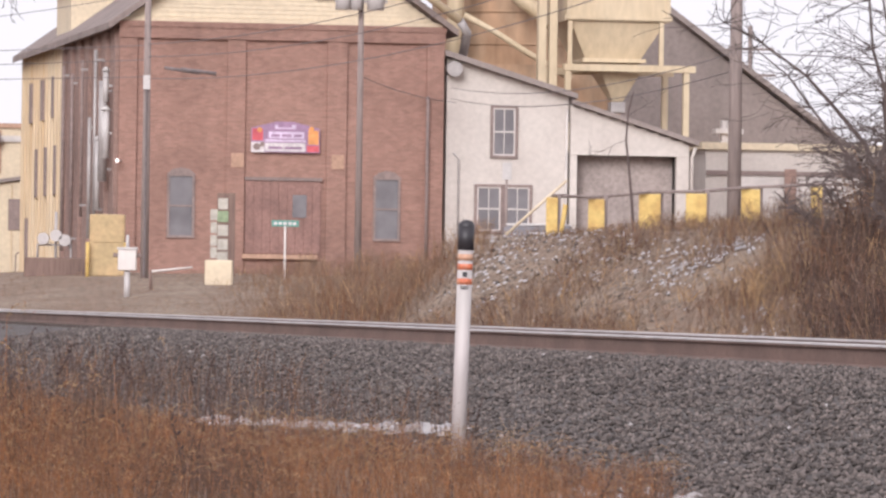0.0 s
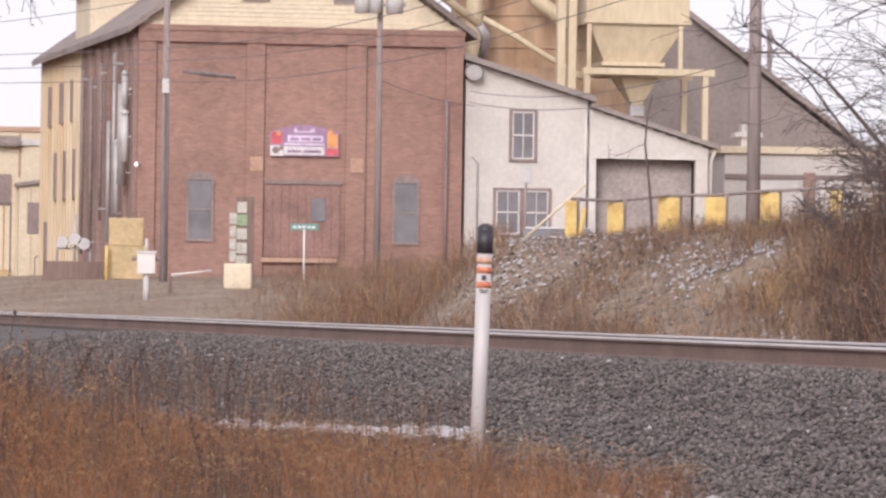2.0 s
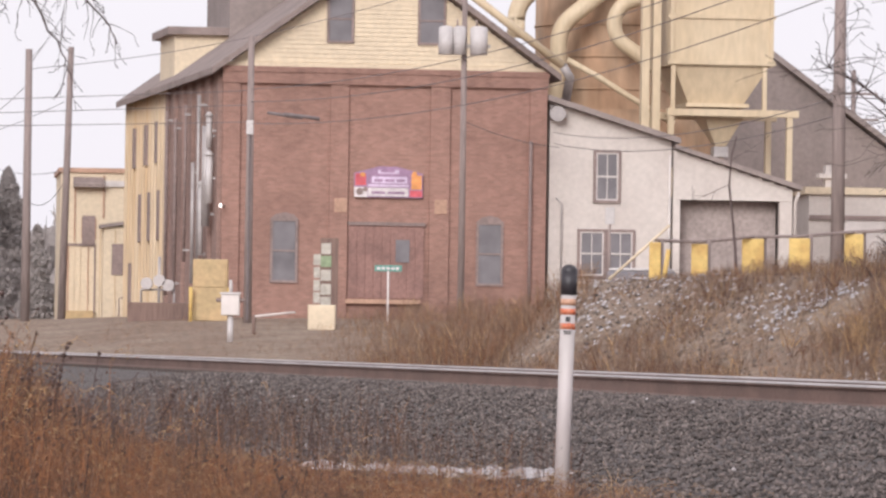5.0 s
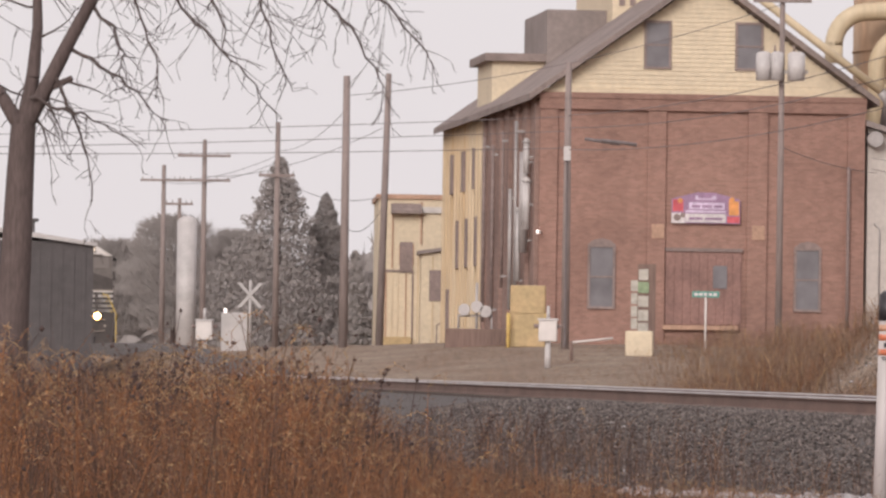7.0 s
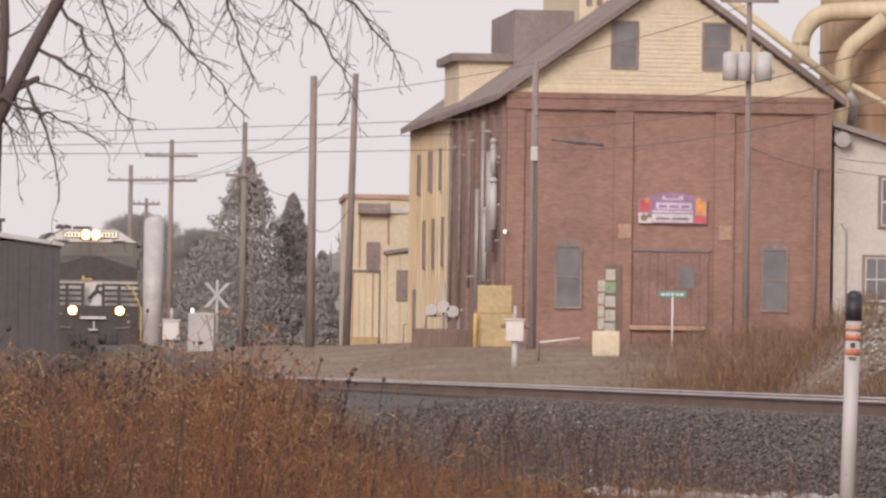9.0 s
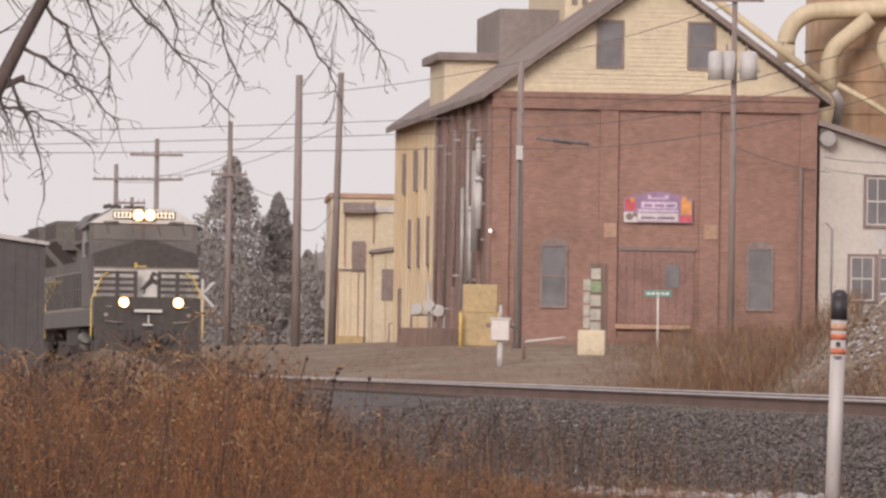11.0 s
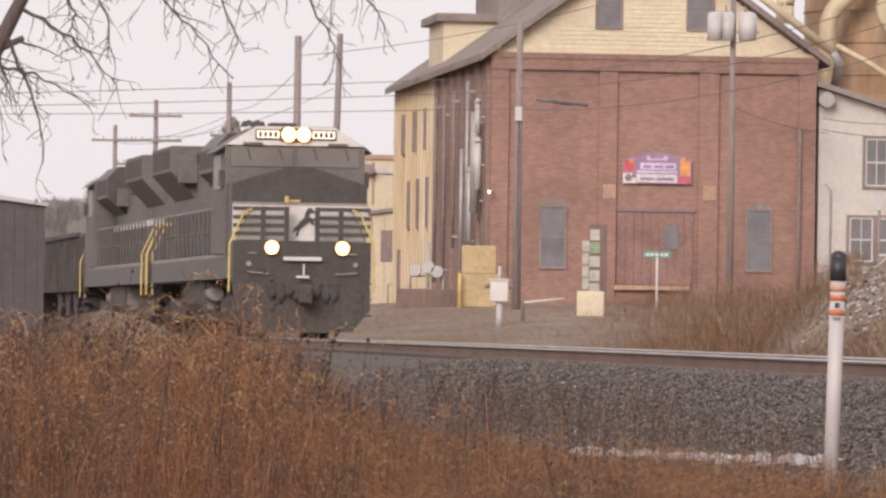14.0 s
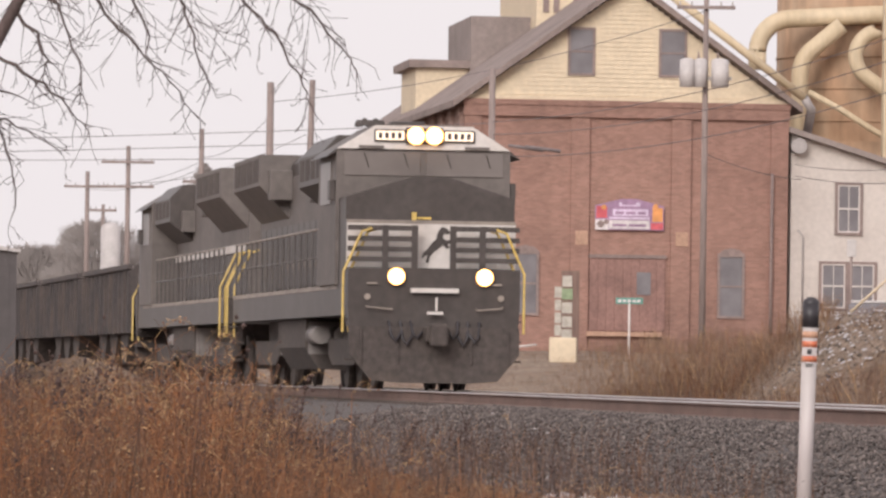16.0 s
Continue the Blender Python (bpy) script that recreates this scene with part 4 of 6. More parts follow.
for pts, r in (
    ([(-3.95, -4.0, 12.6), (-3.95, -4.0, 13.4)] + bend((-2.6, -4.0, 13.3), 1.35, 180, 95, 8) + [(0.8, -4.0, 14.85), (3.6, -4.0, 14.9)], 0.36),
    ([(-2.24, -4.4, 9.6), (-2.24, -4.4, 12.4)] + bend((-0.9, -4.4, 12.4), 1.34, 178, 125, 6) + [(-0.6, -4.4, 14.4)], 0.34),
    ([(0.8, -4.7, 14.2)] + bend((0.95, -4.7, 13.15), 1.0, 100, 235, 10) + [(0.8, -4.7, 12.05), (1.6, -4.7, 11.4)], 0.3),
    ([(-1.9, -5.0, 11.7), (-0.6, -5.0, 11.0), (0.35, -5.0, 10.4), (2.4, -5.0, 9.2)], 0.12),
):
    k = B()
    pipe(k, pts, r, 14)
    part("air_duct", k, TOWER, silo, "cream sheet-metal air duct")
k = B()
box(k, -4.4, 4.4, -3.9, -3.3, 1.0, 9.8)
part("apron_wall", k, RUST, silo)

spouts = thing("roof_conveyor", "cream conveyor tube running up over the mill roof", "conveyor", MILL)
k = B()
rod(k, (7.2, -0.5, 13.9), (12.1, -0.5, 10.3), 0.15, 0.15, 10)
part("tube", k, TOWER, spouts)
k = B()
pipe(k, [(12.1, -0.5, 10.3), (12.4, -0.3, 9.9), (12.4, 0.5, 9.1)], 0.16, 10)
part("elbow", k, GREY_STEEL, spouts)
k = B()
rod(k, (12.0, -0.25, 8.6), (12.0, 0.3, 8.6), 0.28, 0.28, 14)
part("blower", k, GREY_STEEL, spouts, "round grey blower")

barn = thing("warehouse", "long warehouse with a large dark gabled roof", "warehouse", pose(9.4, 262, 0, 0, 0, 6))
k = B()
prism(k, [(-6.0, 1.0), (8.0, 1.0), (8.0, 7.3), (0.2, 13.2), (-6.0, 8.6)], "y", 0, 26)
part("wall", k, ROOF_GREY, barn)
k = B()
prism(k, [(0.2, 13.2), (8.6, 7.1), (8.6, 7.35), (0.2, 13.5)], "y", -0.6, 26.5)
part("roof", k, ROOF_GREY, barn, "dark weathered roof")
k = B()
box(k, 1.2, 9.0, -6.0, -0.1, 1.0, 7.0)
annex = part("annex", k, WHITE_BOARDS, barn, "white painted block annex")
k = B()
box(k, 1.0, 9.2, -6.2, 0.0, 7.0, 7.3)
part("annex_roof", k, CREAM, annex)
k = B()
box(k, 2.2, 8.8, -6.06, -6.002, 1.5, 5.9)
part("annex_door", k, TRIM_WHITE, annex)
k = B()
box(k, 1.2, 9.0, -6.12, -6.065, 5.9, 6.1)
part("door_rail", k, TRIM_DARK, annex)
k = B()
box(k, 4.6, 5.1, -6.3, -6.13, 1.0, 6.2)
part("brick_pier", k, BRICK_SIDE, annex)
k = B()
box(k, 2.2, 2.8, -4, -3.4, 7.3, 8.3)
box(k, 1.9, 3.1, -4.2, -3.2, 7.75, 7.95)
part("roof_vent", k, TRIM_WHITE, annex, "white roof vent")

# ---- cream sheds beyond the mill ----
low = thing("cream_shed", "low cream boarded store with flat dark-edged roof", "shed", pose(-20.4, 250, 0, 0, 0, 6))
k = B()
box(k, 0, 3.2, 0, 9, 0.6, 7.3)
part("wall", k, CREAM, low)
k = B()
box(k, -0.1, 3.3, -0.1, 9.1, 7.3, 7.5)
part("parapet", k, STONE, low)
k = B()
box(k, 1.75, 4.2, -1.8, -0.15, 0.6, 5.0)
part("porch_wall", k, CREAM, low)
k = B()
prism(k, [(1.6, 4.95), (4.3, 5.35), (4.3, 5.5), (1.6, 5.1)], "y", -2.0, -0.12)
part("porch_roof", k, ROOF_GREY, low)
for x0, z0 in ((0.9, 4.2), (2.1, 3.0), (3.0, 3.0)):
    k = B()
    yy = -0.05 if x0 < 1 else -1.85
    box(k, x0, x0 + 0.55, yy, yy + 0.045, z0, z0 + 1.3)
    part("window", k, TRIM_DARK, low)
for i in range(6):
    k = B()
    box(k, 0.05 + i * 0.5 if i < 2 else 0.35 + i * 0.62, 0.12 + i * 0.5 if i < 2 else 0.42 + i * 0.62, -0.04 if i < 2 else -1.84, -0.002 if i < 2 else -1.802, 0.8, 4.9)
    part("batten", k, YELLOW_IRON, low)
k = B()
prism(k, [(-0.5, 6.68), (-0.5, 6.82), (-0.004, 7.12), (-0.004, 6.68)], "x", 0.5, 1.8)
part("canopy", k, ROOF_DARK, low)
# The dark strip at 1.42 is a shaded gap put in as colour.
for x0, x1, y0, z0, z1, mt, nm in ((1.8, 3.2, -0.12, 6.72, 6.98, TRIM_WHITE, "fascia"), (0.0, 1.5, -0.05, 4.22, 4.32, TRIM_DARK, "belt_rail"), (0.87, 1.5, -0.03, 4.5, 5.4, STONE, "shutter"), (1.42, 1.5, -0.04, 1.4, 4.2, TRIM_DARK, "upright_strip"), (1.75, 1.83, -0.06, 5.4, 7.2, STONE, "upright_strip"), (0.55, 0.62, -0.05, 4.4, 7.1, STONE, "batten"), (0.22, 0.27, -0.05, 4.4, 7.1, YELLOW_IRON, "batten"), (0.3, 0.36, -0.05, 0.8, 4.2, STONE, "batten"), (0.8, 0.85, -0.05, 0.8, 4.2, YELLOW_IRON, "batten"), (1.15, 1.2, -0.05, 0.8, 4.2, STONE, "batten"), (0.02, 1.4, -0.4, 0.7, 1.5, BOX_YELLOW, "plinth")):
    k = B()
    box(k, x0, x1, y0, -0.003, z0, z1)
    part(nm, k, mt, low)
k = B()
for i in range(4):
    rod(k, (2.4 + i * 0.4, -3.0, 1.0 + i * 0.2), (2.4 + i * 0.4, -3.0, 2.0 + i * 0.2), 0.03, 0.03, 6)
rod(k, (2.4, -3.0, 2.0), (3.6, -3.0, 2.6), 0.03, 0.03, 6)
part("stair_rail", k, TRIM_DARK, low)
k = B()
for i in range(4):
    box(k, 2.3 + i * 0.4, 3.9, -3.1, -1.85, 0.5 + i * 0.2, 0.7 + i * 0.2)
part("steps", k, STONE, low)


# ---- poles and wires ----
def utility_pole(x, y, top, r, arms=(), lean=0.0, label="wooden utility pole, greyed with painted haze"):
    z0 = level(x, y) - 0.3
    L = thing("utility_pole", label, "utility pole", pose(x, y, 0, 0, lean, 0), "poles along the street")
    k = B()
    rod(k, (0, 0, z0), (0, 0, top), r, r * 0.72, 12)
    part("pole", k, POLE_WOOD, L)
    for z, w in arms:
        k = B()
        box(k, -w, w, -r - 0.1, -r, z - 0.06, z + 0.06)
        arm = part("crossarm", k, POLE_WOOD, L)
        for i in (-0.9, -0.5, 0.5, 0.9):
            k = B()
            rod(k, (w * i, -r - 0.05, z + 0.06), (w * i, -r - 0.05, z + 0.2), 0.04, 0.03, 6)
            part("insulator", k, GREY_STEEL, arm)
    return L


p1 = utility_pole(-9.5, 190, 10.05, 0.14)
k = B()
box(k, -0.11, 0.11, -0.26, -0.13, 6.9, 7.35)
part("meter_box", k, LIGHT_STEEL, p1, "pale grey meter box")
k = B()
rod(k, (0, -0.16, 1.0), (0, -0.16, 6.9), 0.03, 0.03, 6)
part("conduit", k, WIRE, p1)
utility_pole(-18.52, 212, 10.6, 0.17)
utility_pole(-17.57, 216, 10.9, 0.15, (), 1.2)
utility_pole(-25.9, 262, 10.95, 0.15, ((8.6, 0.8),))
utility_pole(-32.25, 290, 11.2, 0.15, ((10.4, 1.3), (9.2, 1.3)))
utility_pole(-36.6, 310, 10.6, 0.15, ((9.8, 1.2),))
utility_pole(-34.6, 300, 8.6, 0.12, ((8.3, 0.7),))
p2 = utility_pole(6.42, 132, 10.4, 0.165)
utility_pole(15.3, 300, 14.4, 0.16, ((13.2, 1.2), (11.9, 1.3)))
p3 = utility_pole(-2.93, 205, 13.6, 0.125, ((13.0, 1.0),))
for dx, w in ((-0.62, 0.26), (-0.16, 0.22), (0.5, 0.3)):
    k = B()
    rod(k, (dx, -0.4, 10.25), (dx, -0.4, 11.15), w, w, 16)
    dome(k, (dx, -0.4, 11.15), w, 0.1, 16, 3)
    tank = part("transformer", k, LIGHT_STEEL, p3, "pale grey transformer can")
    k = B()
    rod(k, (dx - 0.08, -0.4, 11.24), (dx - 0.08, -0.4, 11.46), 0.035, 0.03, 8)
    part("bushing", k, TRIM_DARK, tank)
k = B()
box(k, -0.9, 0.9, -0.2, -0.14, 10.5, 10.62)
part("bracket", k, GREY_STEEL, p3)


def wire(a, b, sag, r=0.013, n=14):
    a, b = Vector(a), Vector(b)
    pts = [a.lerp(b, i / n) - Vector((0, 0, sag * 4 * (i / n) * (1 - i / n))) for i in range(n + 1)]
    k = pipe(B(), pts, r, 5)
    solid("overhead_wire", k, WIRE, "thin dark overhead wire strung between poles", "wire", None, "overhead wires")


for a, b, s in (
    ((-34, 196, 7.6), (-9.5, 190, 8.31), 0.08), ((-34, 196, 7.2), (-9.5, 190, 7.85), 0.08), ((-34, 196, 7.08), (-9.5, 190, 7.31), 0.1),
    ((-9.5, 190, 8.35), (6.4, 132, 9.5), 0.7), ((-9.5, 190, 7.95), (6.4, 132, 9.0), 0.8), ((-9.5, 190, 7.25), (6.4, 132, 8.2), 0.8),
    ((-25.9, 262, 9.7), (-18.52, 212, 9.4), 0.4), ((-32.25, 290, 9.4), (-17.57, 216, 8.9), 0.5), ((-25.9, 262, 8.6), (-17.57, 216, 6.4), 0.5),
    ((-36.6, 310, 9.9), (-25.9, 262, 9.5), 0.4), ((-36.6, 310, 9.7), (-25.9, 262, 9.2), 0.4),
    ((-18.52, 212, 9.9), (-2.93, 205, 12.9), 0.5), ((-18.52, 212, 5.2), (-17.57, 216, 5.9), 0.4),
    ((-2.93, 205, 8.0), (0.4, 213, 7.4), 0.15), ((6.4, 132, 5.9), (0.2, 212, 7.9), 0.5), ((6.4, 132, 5.5), (0.2, 212, 7.5), 0.5), ((6.4, 132, 8.2), (40, 120, 8.6), 0.5), ((6.4, 132, 5.9), (40, 120, 6.2), 0.5),
):
    wire(a, b, s)
# dark splice bundles hanging on the wires
for x, y, z in ((-8.2, 185.5, 7.35), (-7.6, 183.5, 7.25)):
    k = B()
    rod(k, (-0.55, 0, 0.08), (0.55, 0, -0.06), 0.045, 0.06, 8)
    solid("splice_case", k, WIRE, "black splice case hanging on the wires", "splice case", pose(x, y, z))

# ---- street furniture before the mill ----
Z0 = 190.0


def ground_at(x, y):
    return level(x, y)


def tank_post(x, y, h):
    g = level(x, y)
    L = thing("relay_case", "white signal relay can on a slim pedestal", "relay case", pose(x, y, g))
    k = B()
    rod(k, (0, 0, -0.1), (0, 0, h), 0.09, 0.09, 10)
    part("pedestal", k, LIGHT_STEEL, L)
    k = B()
    box(k, -0.27, 0.27, -0.2, 0.2, h, h + 0.62, 0.04)
    part("case", k, TRIM_WHITE, L)
    k = B()
    box(k, -0.3, 0.3, -0.23, 0.23, h + 0.62, h + 0.68)
    part("lid", k, LIGHT_STEEL, L)
    for s in (-1, 1):
        k = B()
        rod(k, (s * 0.27, 0, h + 0.45), (s * 0.42, 0, h + 0.45), 0.06, 0.06, 8)
        part("side_lamp", k, TRIM_DARK, L)
    k = B()
    rod(k, (0, 0, h + 0.68), (0, 0, h + 1.05), 0.06, 0.04, 8)
    part("finial", k, LIGHT_STEEL, L)
    return L


tank_post(-9.25, 175, 0.78)
tank_post(-21.6, 195, 0.3)

sb = thing("sign_board", "tall dark board hung with small white notices", "sign board", pose(-6.95, 186, level(-6.95, 186)))
k = B()
box(k, -0.1, 0.46, -0.06, 0.0, 0.2, 2.78)
part("board", k, DARK_WOOD, sb)
for x, z, w, mt in ((0.08, 2.45, 0.3, MUTED_PAPER), (-0.2, 2.1, 0.22, MUTED_PAPER), (0.08, 2.05, 0.34, MUTED_GREEN), (0.08, 1.62, 0.32, MUTED_PAPER), (-0.2, 1.7, 0.2, MUTED_PAPER), (-0.2, 1.3, 0.2, MUTED_PAPER), (0.08, 1.18, 0.32, MUTED_PAPER), (-0.2, 0.92, 0.2, MUTED_PAPER), (0.08, 0.78, 0.32, MUTED_PAPER)):
    k = B()
    box(k, x - w / 2, x + w / 2, -0.085, -0.062, z - 0.17, z + 0.17)
    part("notice", k, mt, sb)
k = B()
box(k, -0.42, 0.42, -0.4, 0.4, -0.2, 0.75, 0.05)
solid("concrete_block", k, CREAM, "cream painted concrete block on the verge", "block", pose(-6.9, 184, level(-6.9, 184)))

ss = thing("street_sign", "green street name sign on a thin white post", "street sign", pose(-4.98, 188, level(-4.98, 188)))
k = B()
rod(k, (0, 0, -0.2), (0, 0, 1.75), 0.035, 0.035, 8)
part("post", k, TRIM_WHITE, ss)
k = B()
box(k, -0.43, 0.43, -0.02, 0.02, 1.72, 1.92, 0.01)
blade = part("blade", k, GREEN_SIGN, ss)
for i in range(5):
    k = B()
    box(k, -0.36 + i * 0.15, -0.25 + i * 0.15, -0.026, -0.021, 1.78, 1.86)
    part("text_bar", k, PRINT_WHITE, blade)

ub = thing("utility_box", "yellow steel utility box beside the mill wall", "utility box", pose(-10.9, 194, level(-10.9, 194)))
k = B()
box(k, -0.58, 0.55, -0.3, 0.3, 0.0, 2.0, 0.03)
part("case", k, BOX_YELLOW, ub)
k = B()
box(k, -0.5, 0.48, -0.33, -0.302, 1.1, 1.9)
part("door", k, BOX_YELLOW, ub)
for x in (-0.62, 0.62):
    k = B()
    rod(k, (x, -0.6, -0.2), (x, -0.6, 1.05), 0.06, 0.06, 10)
    dome(k, (x, -0.6, 1.05), 0.06, 0.05, 10, 3)
    solid("bollard", k, YELLOW, "yellow steel bollard guarding the utility box", "bollard", pose(-10.9, 194, level(-10.9, 194)), "bollards")

gm = thing("gas_meter_set", "grey gas meters and pipework on a stand", "gas meter", pose(-12.95, 198, level(-12.95, 198)))
for x, z in ((-0.3, 1.2), (0.12, 1.3), (0.42, 1.15)):
    k = B()
    rod(k, (x, 0, z), (x, -0.3, z), 0.2, 0.2, 12)
    part("meter", k, GREY_STEEL, gm)
k = B()
pipe(k, [(-0.5, 0, 0), (-0.5, 0, 1.0), (0.6, 0, 1.0), (0.6, 0, 0)], 0.05, 8)
pipe(k, [(0.1, 0, 0), (0.1, 0, 2.1)], 0.05, 8)
part("pipework", k, GREY_STEEL, gm)
k = B()
box(k, -1.8, 1.6, -0.4, 0.6, -0.2, 0.55, 0.03)
solid("low_wall", k, DARK_WOOD, "low dark timber retaining wall by the mill", "low wall", pose(-12.0, 197, level(-12.0, 197)))

ga = thing("barrier_arm", "white barrier pole lying low across the verge", "barrier", pose(-8.1, 180, level(-8.1, 180)))
k = B()
rod(k, (-0.7, 0, 0.5), (0.55, 0, 0.65), 0.04, 0.03, 8)
part("arm", k, TRIM_WHITE, ga)
k = B()
rod(k, (-0.7, 0, -0.2), (-0.7, 0, 0.55), 0.05, 0.05, 8)
part("stand", k, DARK_WOOD, ga)

lampset = thing("wall_lamp", "small bright lamp on a bracket by the mill wall", "lamp", MILL @ pose(-0.1, -0.45, 0.3))
k = B()
rod(k, (0, 0, 4.74), (0, 0, 4.86), 0.05, 0.045, 10)
part("bulb", k, LAMP_SPARK, lampset)
k = B()
rod(k, (0.2, 0.47, 4.8), (0, 0.03, 4.8), 0.03, 0.03, 8)
part("bracket", k, GREY_STEEL, lampset)
# pipes and ducts down the side wall
for i, (y, z0, z1, r) in enumerate(((2.2, 4.4, 8.0, 0.17), (4.6, 3.0, 9.2, 0.07), (6.2, 2.4, 6.8, 0.08), (8.8, 3.2, 9.0, 0.06), (12.0, 2.0, 8.6, 0.07), (15.0, 2.0, 9.0, 0.07))):
    L = thing("wall_pipe", "pale vent pipe fixed to the mill side wall", "pipe", MILL @ pose(-0.32, y, 0), "pipes on the side wall")
    k = B()
    rod(k, (0, 0, z0), (0, 0, z1), r, r, 10)
    part("pipe", k, GREY_STEEL if i < 3 else TRIM_DARK, L)
    for z in (z0 + 0.4, z1 - 0.4):
        k = B()
        box(k, -0.05, 0.32, -0.06, 0.06, z, z + 0.08)
        part("clamp", k, GREY_STEEL, L)
for y, z0, z1, r in ((0.9, 5.2, 6.9, 0.13), (1.1, 7.2, 8.3, 0.11), (3.3, 3.4, 5.9, 0.09)):
    L = thing("wall_duct", "short white vent duct with a hood on the mill side wall", "vent", MILL @ pose(-0.36, y, 0), "pipes on the side wall")
    k = B()
    rod(k, (0, 0, z0), (0, 0, z1), r, r, 12)
    part("duct", k, LIGHT_STEEL, L)
    k = B()
    rod(k, (0, 0, z1), (0, 0, z1 + 0.16), r * 1.6, r * 0.5, 12)
    part("hood", k, LIGHT_STEEL, L)
    k = B()
    box(k, 0.0, 0.35, -0.04, 0.04, (z0 + z1) / 2, (z0 + z1) / 2 + 0.08)
    part("bracket", k, GREY_STEEL, L)
sign_n = thing("road_sign", "small grey road sign plate on a wooden post", "road sign", pose(2.0, 190, 0))
k = B()
rod(k, (0, 0, 1.4), (0, 0, 4.6), 0.04, 0.04, 8)
part("post", k, POLE_WOOD, sign_n)
k = B()
box(k, -0.15, 0.15, -0.08, -0.045, 4.2, 4.75, 0.02)
part("plate", k, LIGHT_STEEL, sign_n)

# ---- the crossing far up the line ----
cr = thing("crossing_sign", "crossbuck sign and cabinet at the road crossing, white greyed by painted haze", "crossing sign", pose(-24.75, 240, -0.35))
k = B()
rod(k, (0, 0, level(-24.75, 240) - 0.1), (0, 0, 4.0), 0.06, 0.06, 8)
part("post", k, LIGHT_STEEL, cr)
# Boards in grey instead of white: the haze is in the paint.
for s in (-1, 1):
    k = B()
    prism(k, [(-0.45 * s - 0.08, 2.9), (-0.45 * s + 0.08, 2.9), (0.45 * s + 0.08, 3.9), (0.45 * s - 0.08, 3.9)], "y", -0.1 - s * 0.01, -0.08 - s * 0.01)
    part("crossbuck_board", k, LIGHT_STEEL, cr)
g = level(-24.9, 236)
k = B()
box(k, -0.55, 0.5, -0.4, 0.4, g - 0.2, 2.3, 0.04)
solid("signal_cabinet", k, LIGHT_STEEL, "pale grey signal equipment cabinet by the crossing", "cabinet", pose(-24.9, 236, 0))
k = B()
rod(k, (0, 0, 0), (0, 0, 0.16), 0.06, 0.06, 8)
solid("signal_lamp", k, LAMP_SPARK, "small white lamp on the signal cabinet", "lamp", pose(-25.3, 235.8, 2.3))
k = B()
rod(k, (0, 0, 0), (0, 0, 7.2), 0.5, 0.5, 16)
dome(k, (0, 0, 7.2), 0.5, 0.3, 16, 4)
solid("white_tank", k, LIGHT_STEEL, "tall pale cylindrical tank in the distance", "tank", pose(-34.2, 300, 0.2))
k = B()
prism(k, [(-3.6, 0), (3.6, 0), (3.6, 3.2), (0, 4.4), (-3.6, 3.2)], "y", 0, 9)
solid("far_house", k, ROOF_GREY, "grey gabled house in the distance", "house", pose(-31.5, 318, 0.2))


# ---- beside the line ----
def marker_post():
    m = pose(0.125, 36.5, 0, 0, 1.3, 0)
    L = thing("marker_post", "white plastic cable marker post with black cap and orange stickers", "marker post", m)
    base = level(0.125, 36.5) - 0.05
    k = B()
    rod(k, (0, 0, base), (0, 0, 0.6), 0.046, 0.046, 20)
    part("tube", k, MARK_WHITE, L)
    k = B()
    rod(k, (0, 0, 0.6), (0, 0, 0.745), 0.05, 0.05, 20)
    dome(k, (0, 0, 0.745), 0.05, 0.04, 20)
    part("cap", k, MARK_BLACK, L, "rounded black plastic cap")
    for z0, z1, mt in ((0.535, 0.575, MARK_TAN), (0.478, 0.515, MARK_ORANGE), (0.388, 0.425, MARK_ORANGE)):
        k = B()
        rod(k, (0, 0, z0), (0, 0, z1), 0.0475, 0.0475, 20)
        part("sticker", k, mt, L, "orange warning sticker")
    k = B()
    box(k, -0.014, 0.014, -0.052, -0.046, 0.436, 0.466, 0.002)
    part("emblem", k, MARK_BLACK, L, "small dark round emblem")
    for z, w in ((0.372, 0.026), (0.36, 0.02)):
        k = B()
        box(k, -w, w, -0.05, -0.04, z, z + 0.006)
        part("text_bar", k, MARK_BLACK, L)
    return L


marker_post()

# dark sheet-steel shed
shed = thing("steel_shed", "dark slate sheet-steel shed with a low pitched roof", "shed", pose(-13.5, 104.0, 0, 0, 0, 9.5))
k = B()
box(k, -5.2, 0, 0, 4.0, -0.6, 2.38)
part("wall", k, SHED_STEEL, shed)
for i in range(26):
    k = B()
    box(k, -5.2 + i * 0.2, -5.13 + i * 0.2, -0.015, -0.001, -0.6, 2.34)
    part("rib", k, SHED_STEEL, shed)
k = B()
prism(k, [(0.06, 2.36), (-1.0, 2.52), (-2.6, 2.72), (-5.3, 2.4), (-5.3, 2.32), (-2.6, 2.64), (0.06, 2.3)], "y", -0.1, 4.1)
part("roof", k, LIGHT_STEEL, shed, "pale grey sheet roof")
k = B()
box(k, -1.3, -1.0, 1.2, 1.6, 2.5, 2.75)
box(k, -1.36, -0.94, 1.14, 1.66, 2.75, 2.8)
part("roof_vent", k, SHED_STEEL, shed)


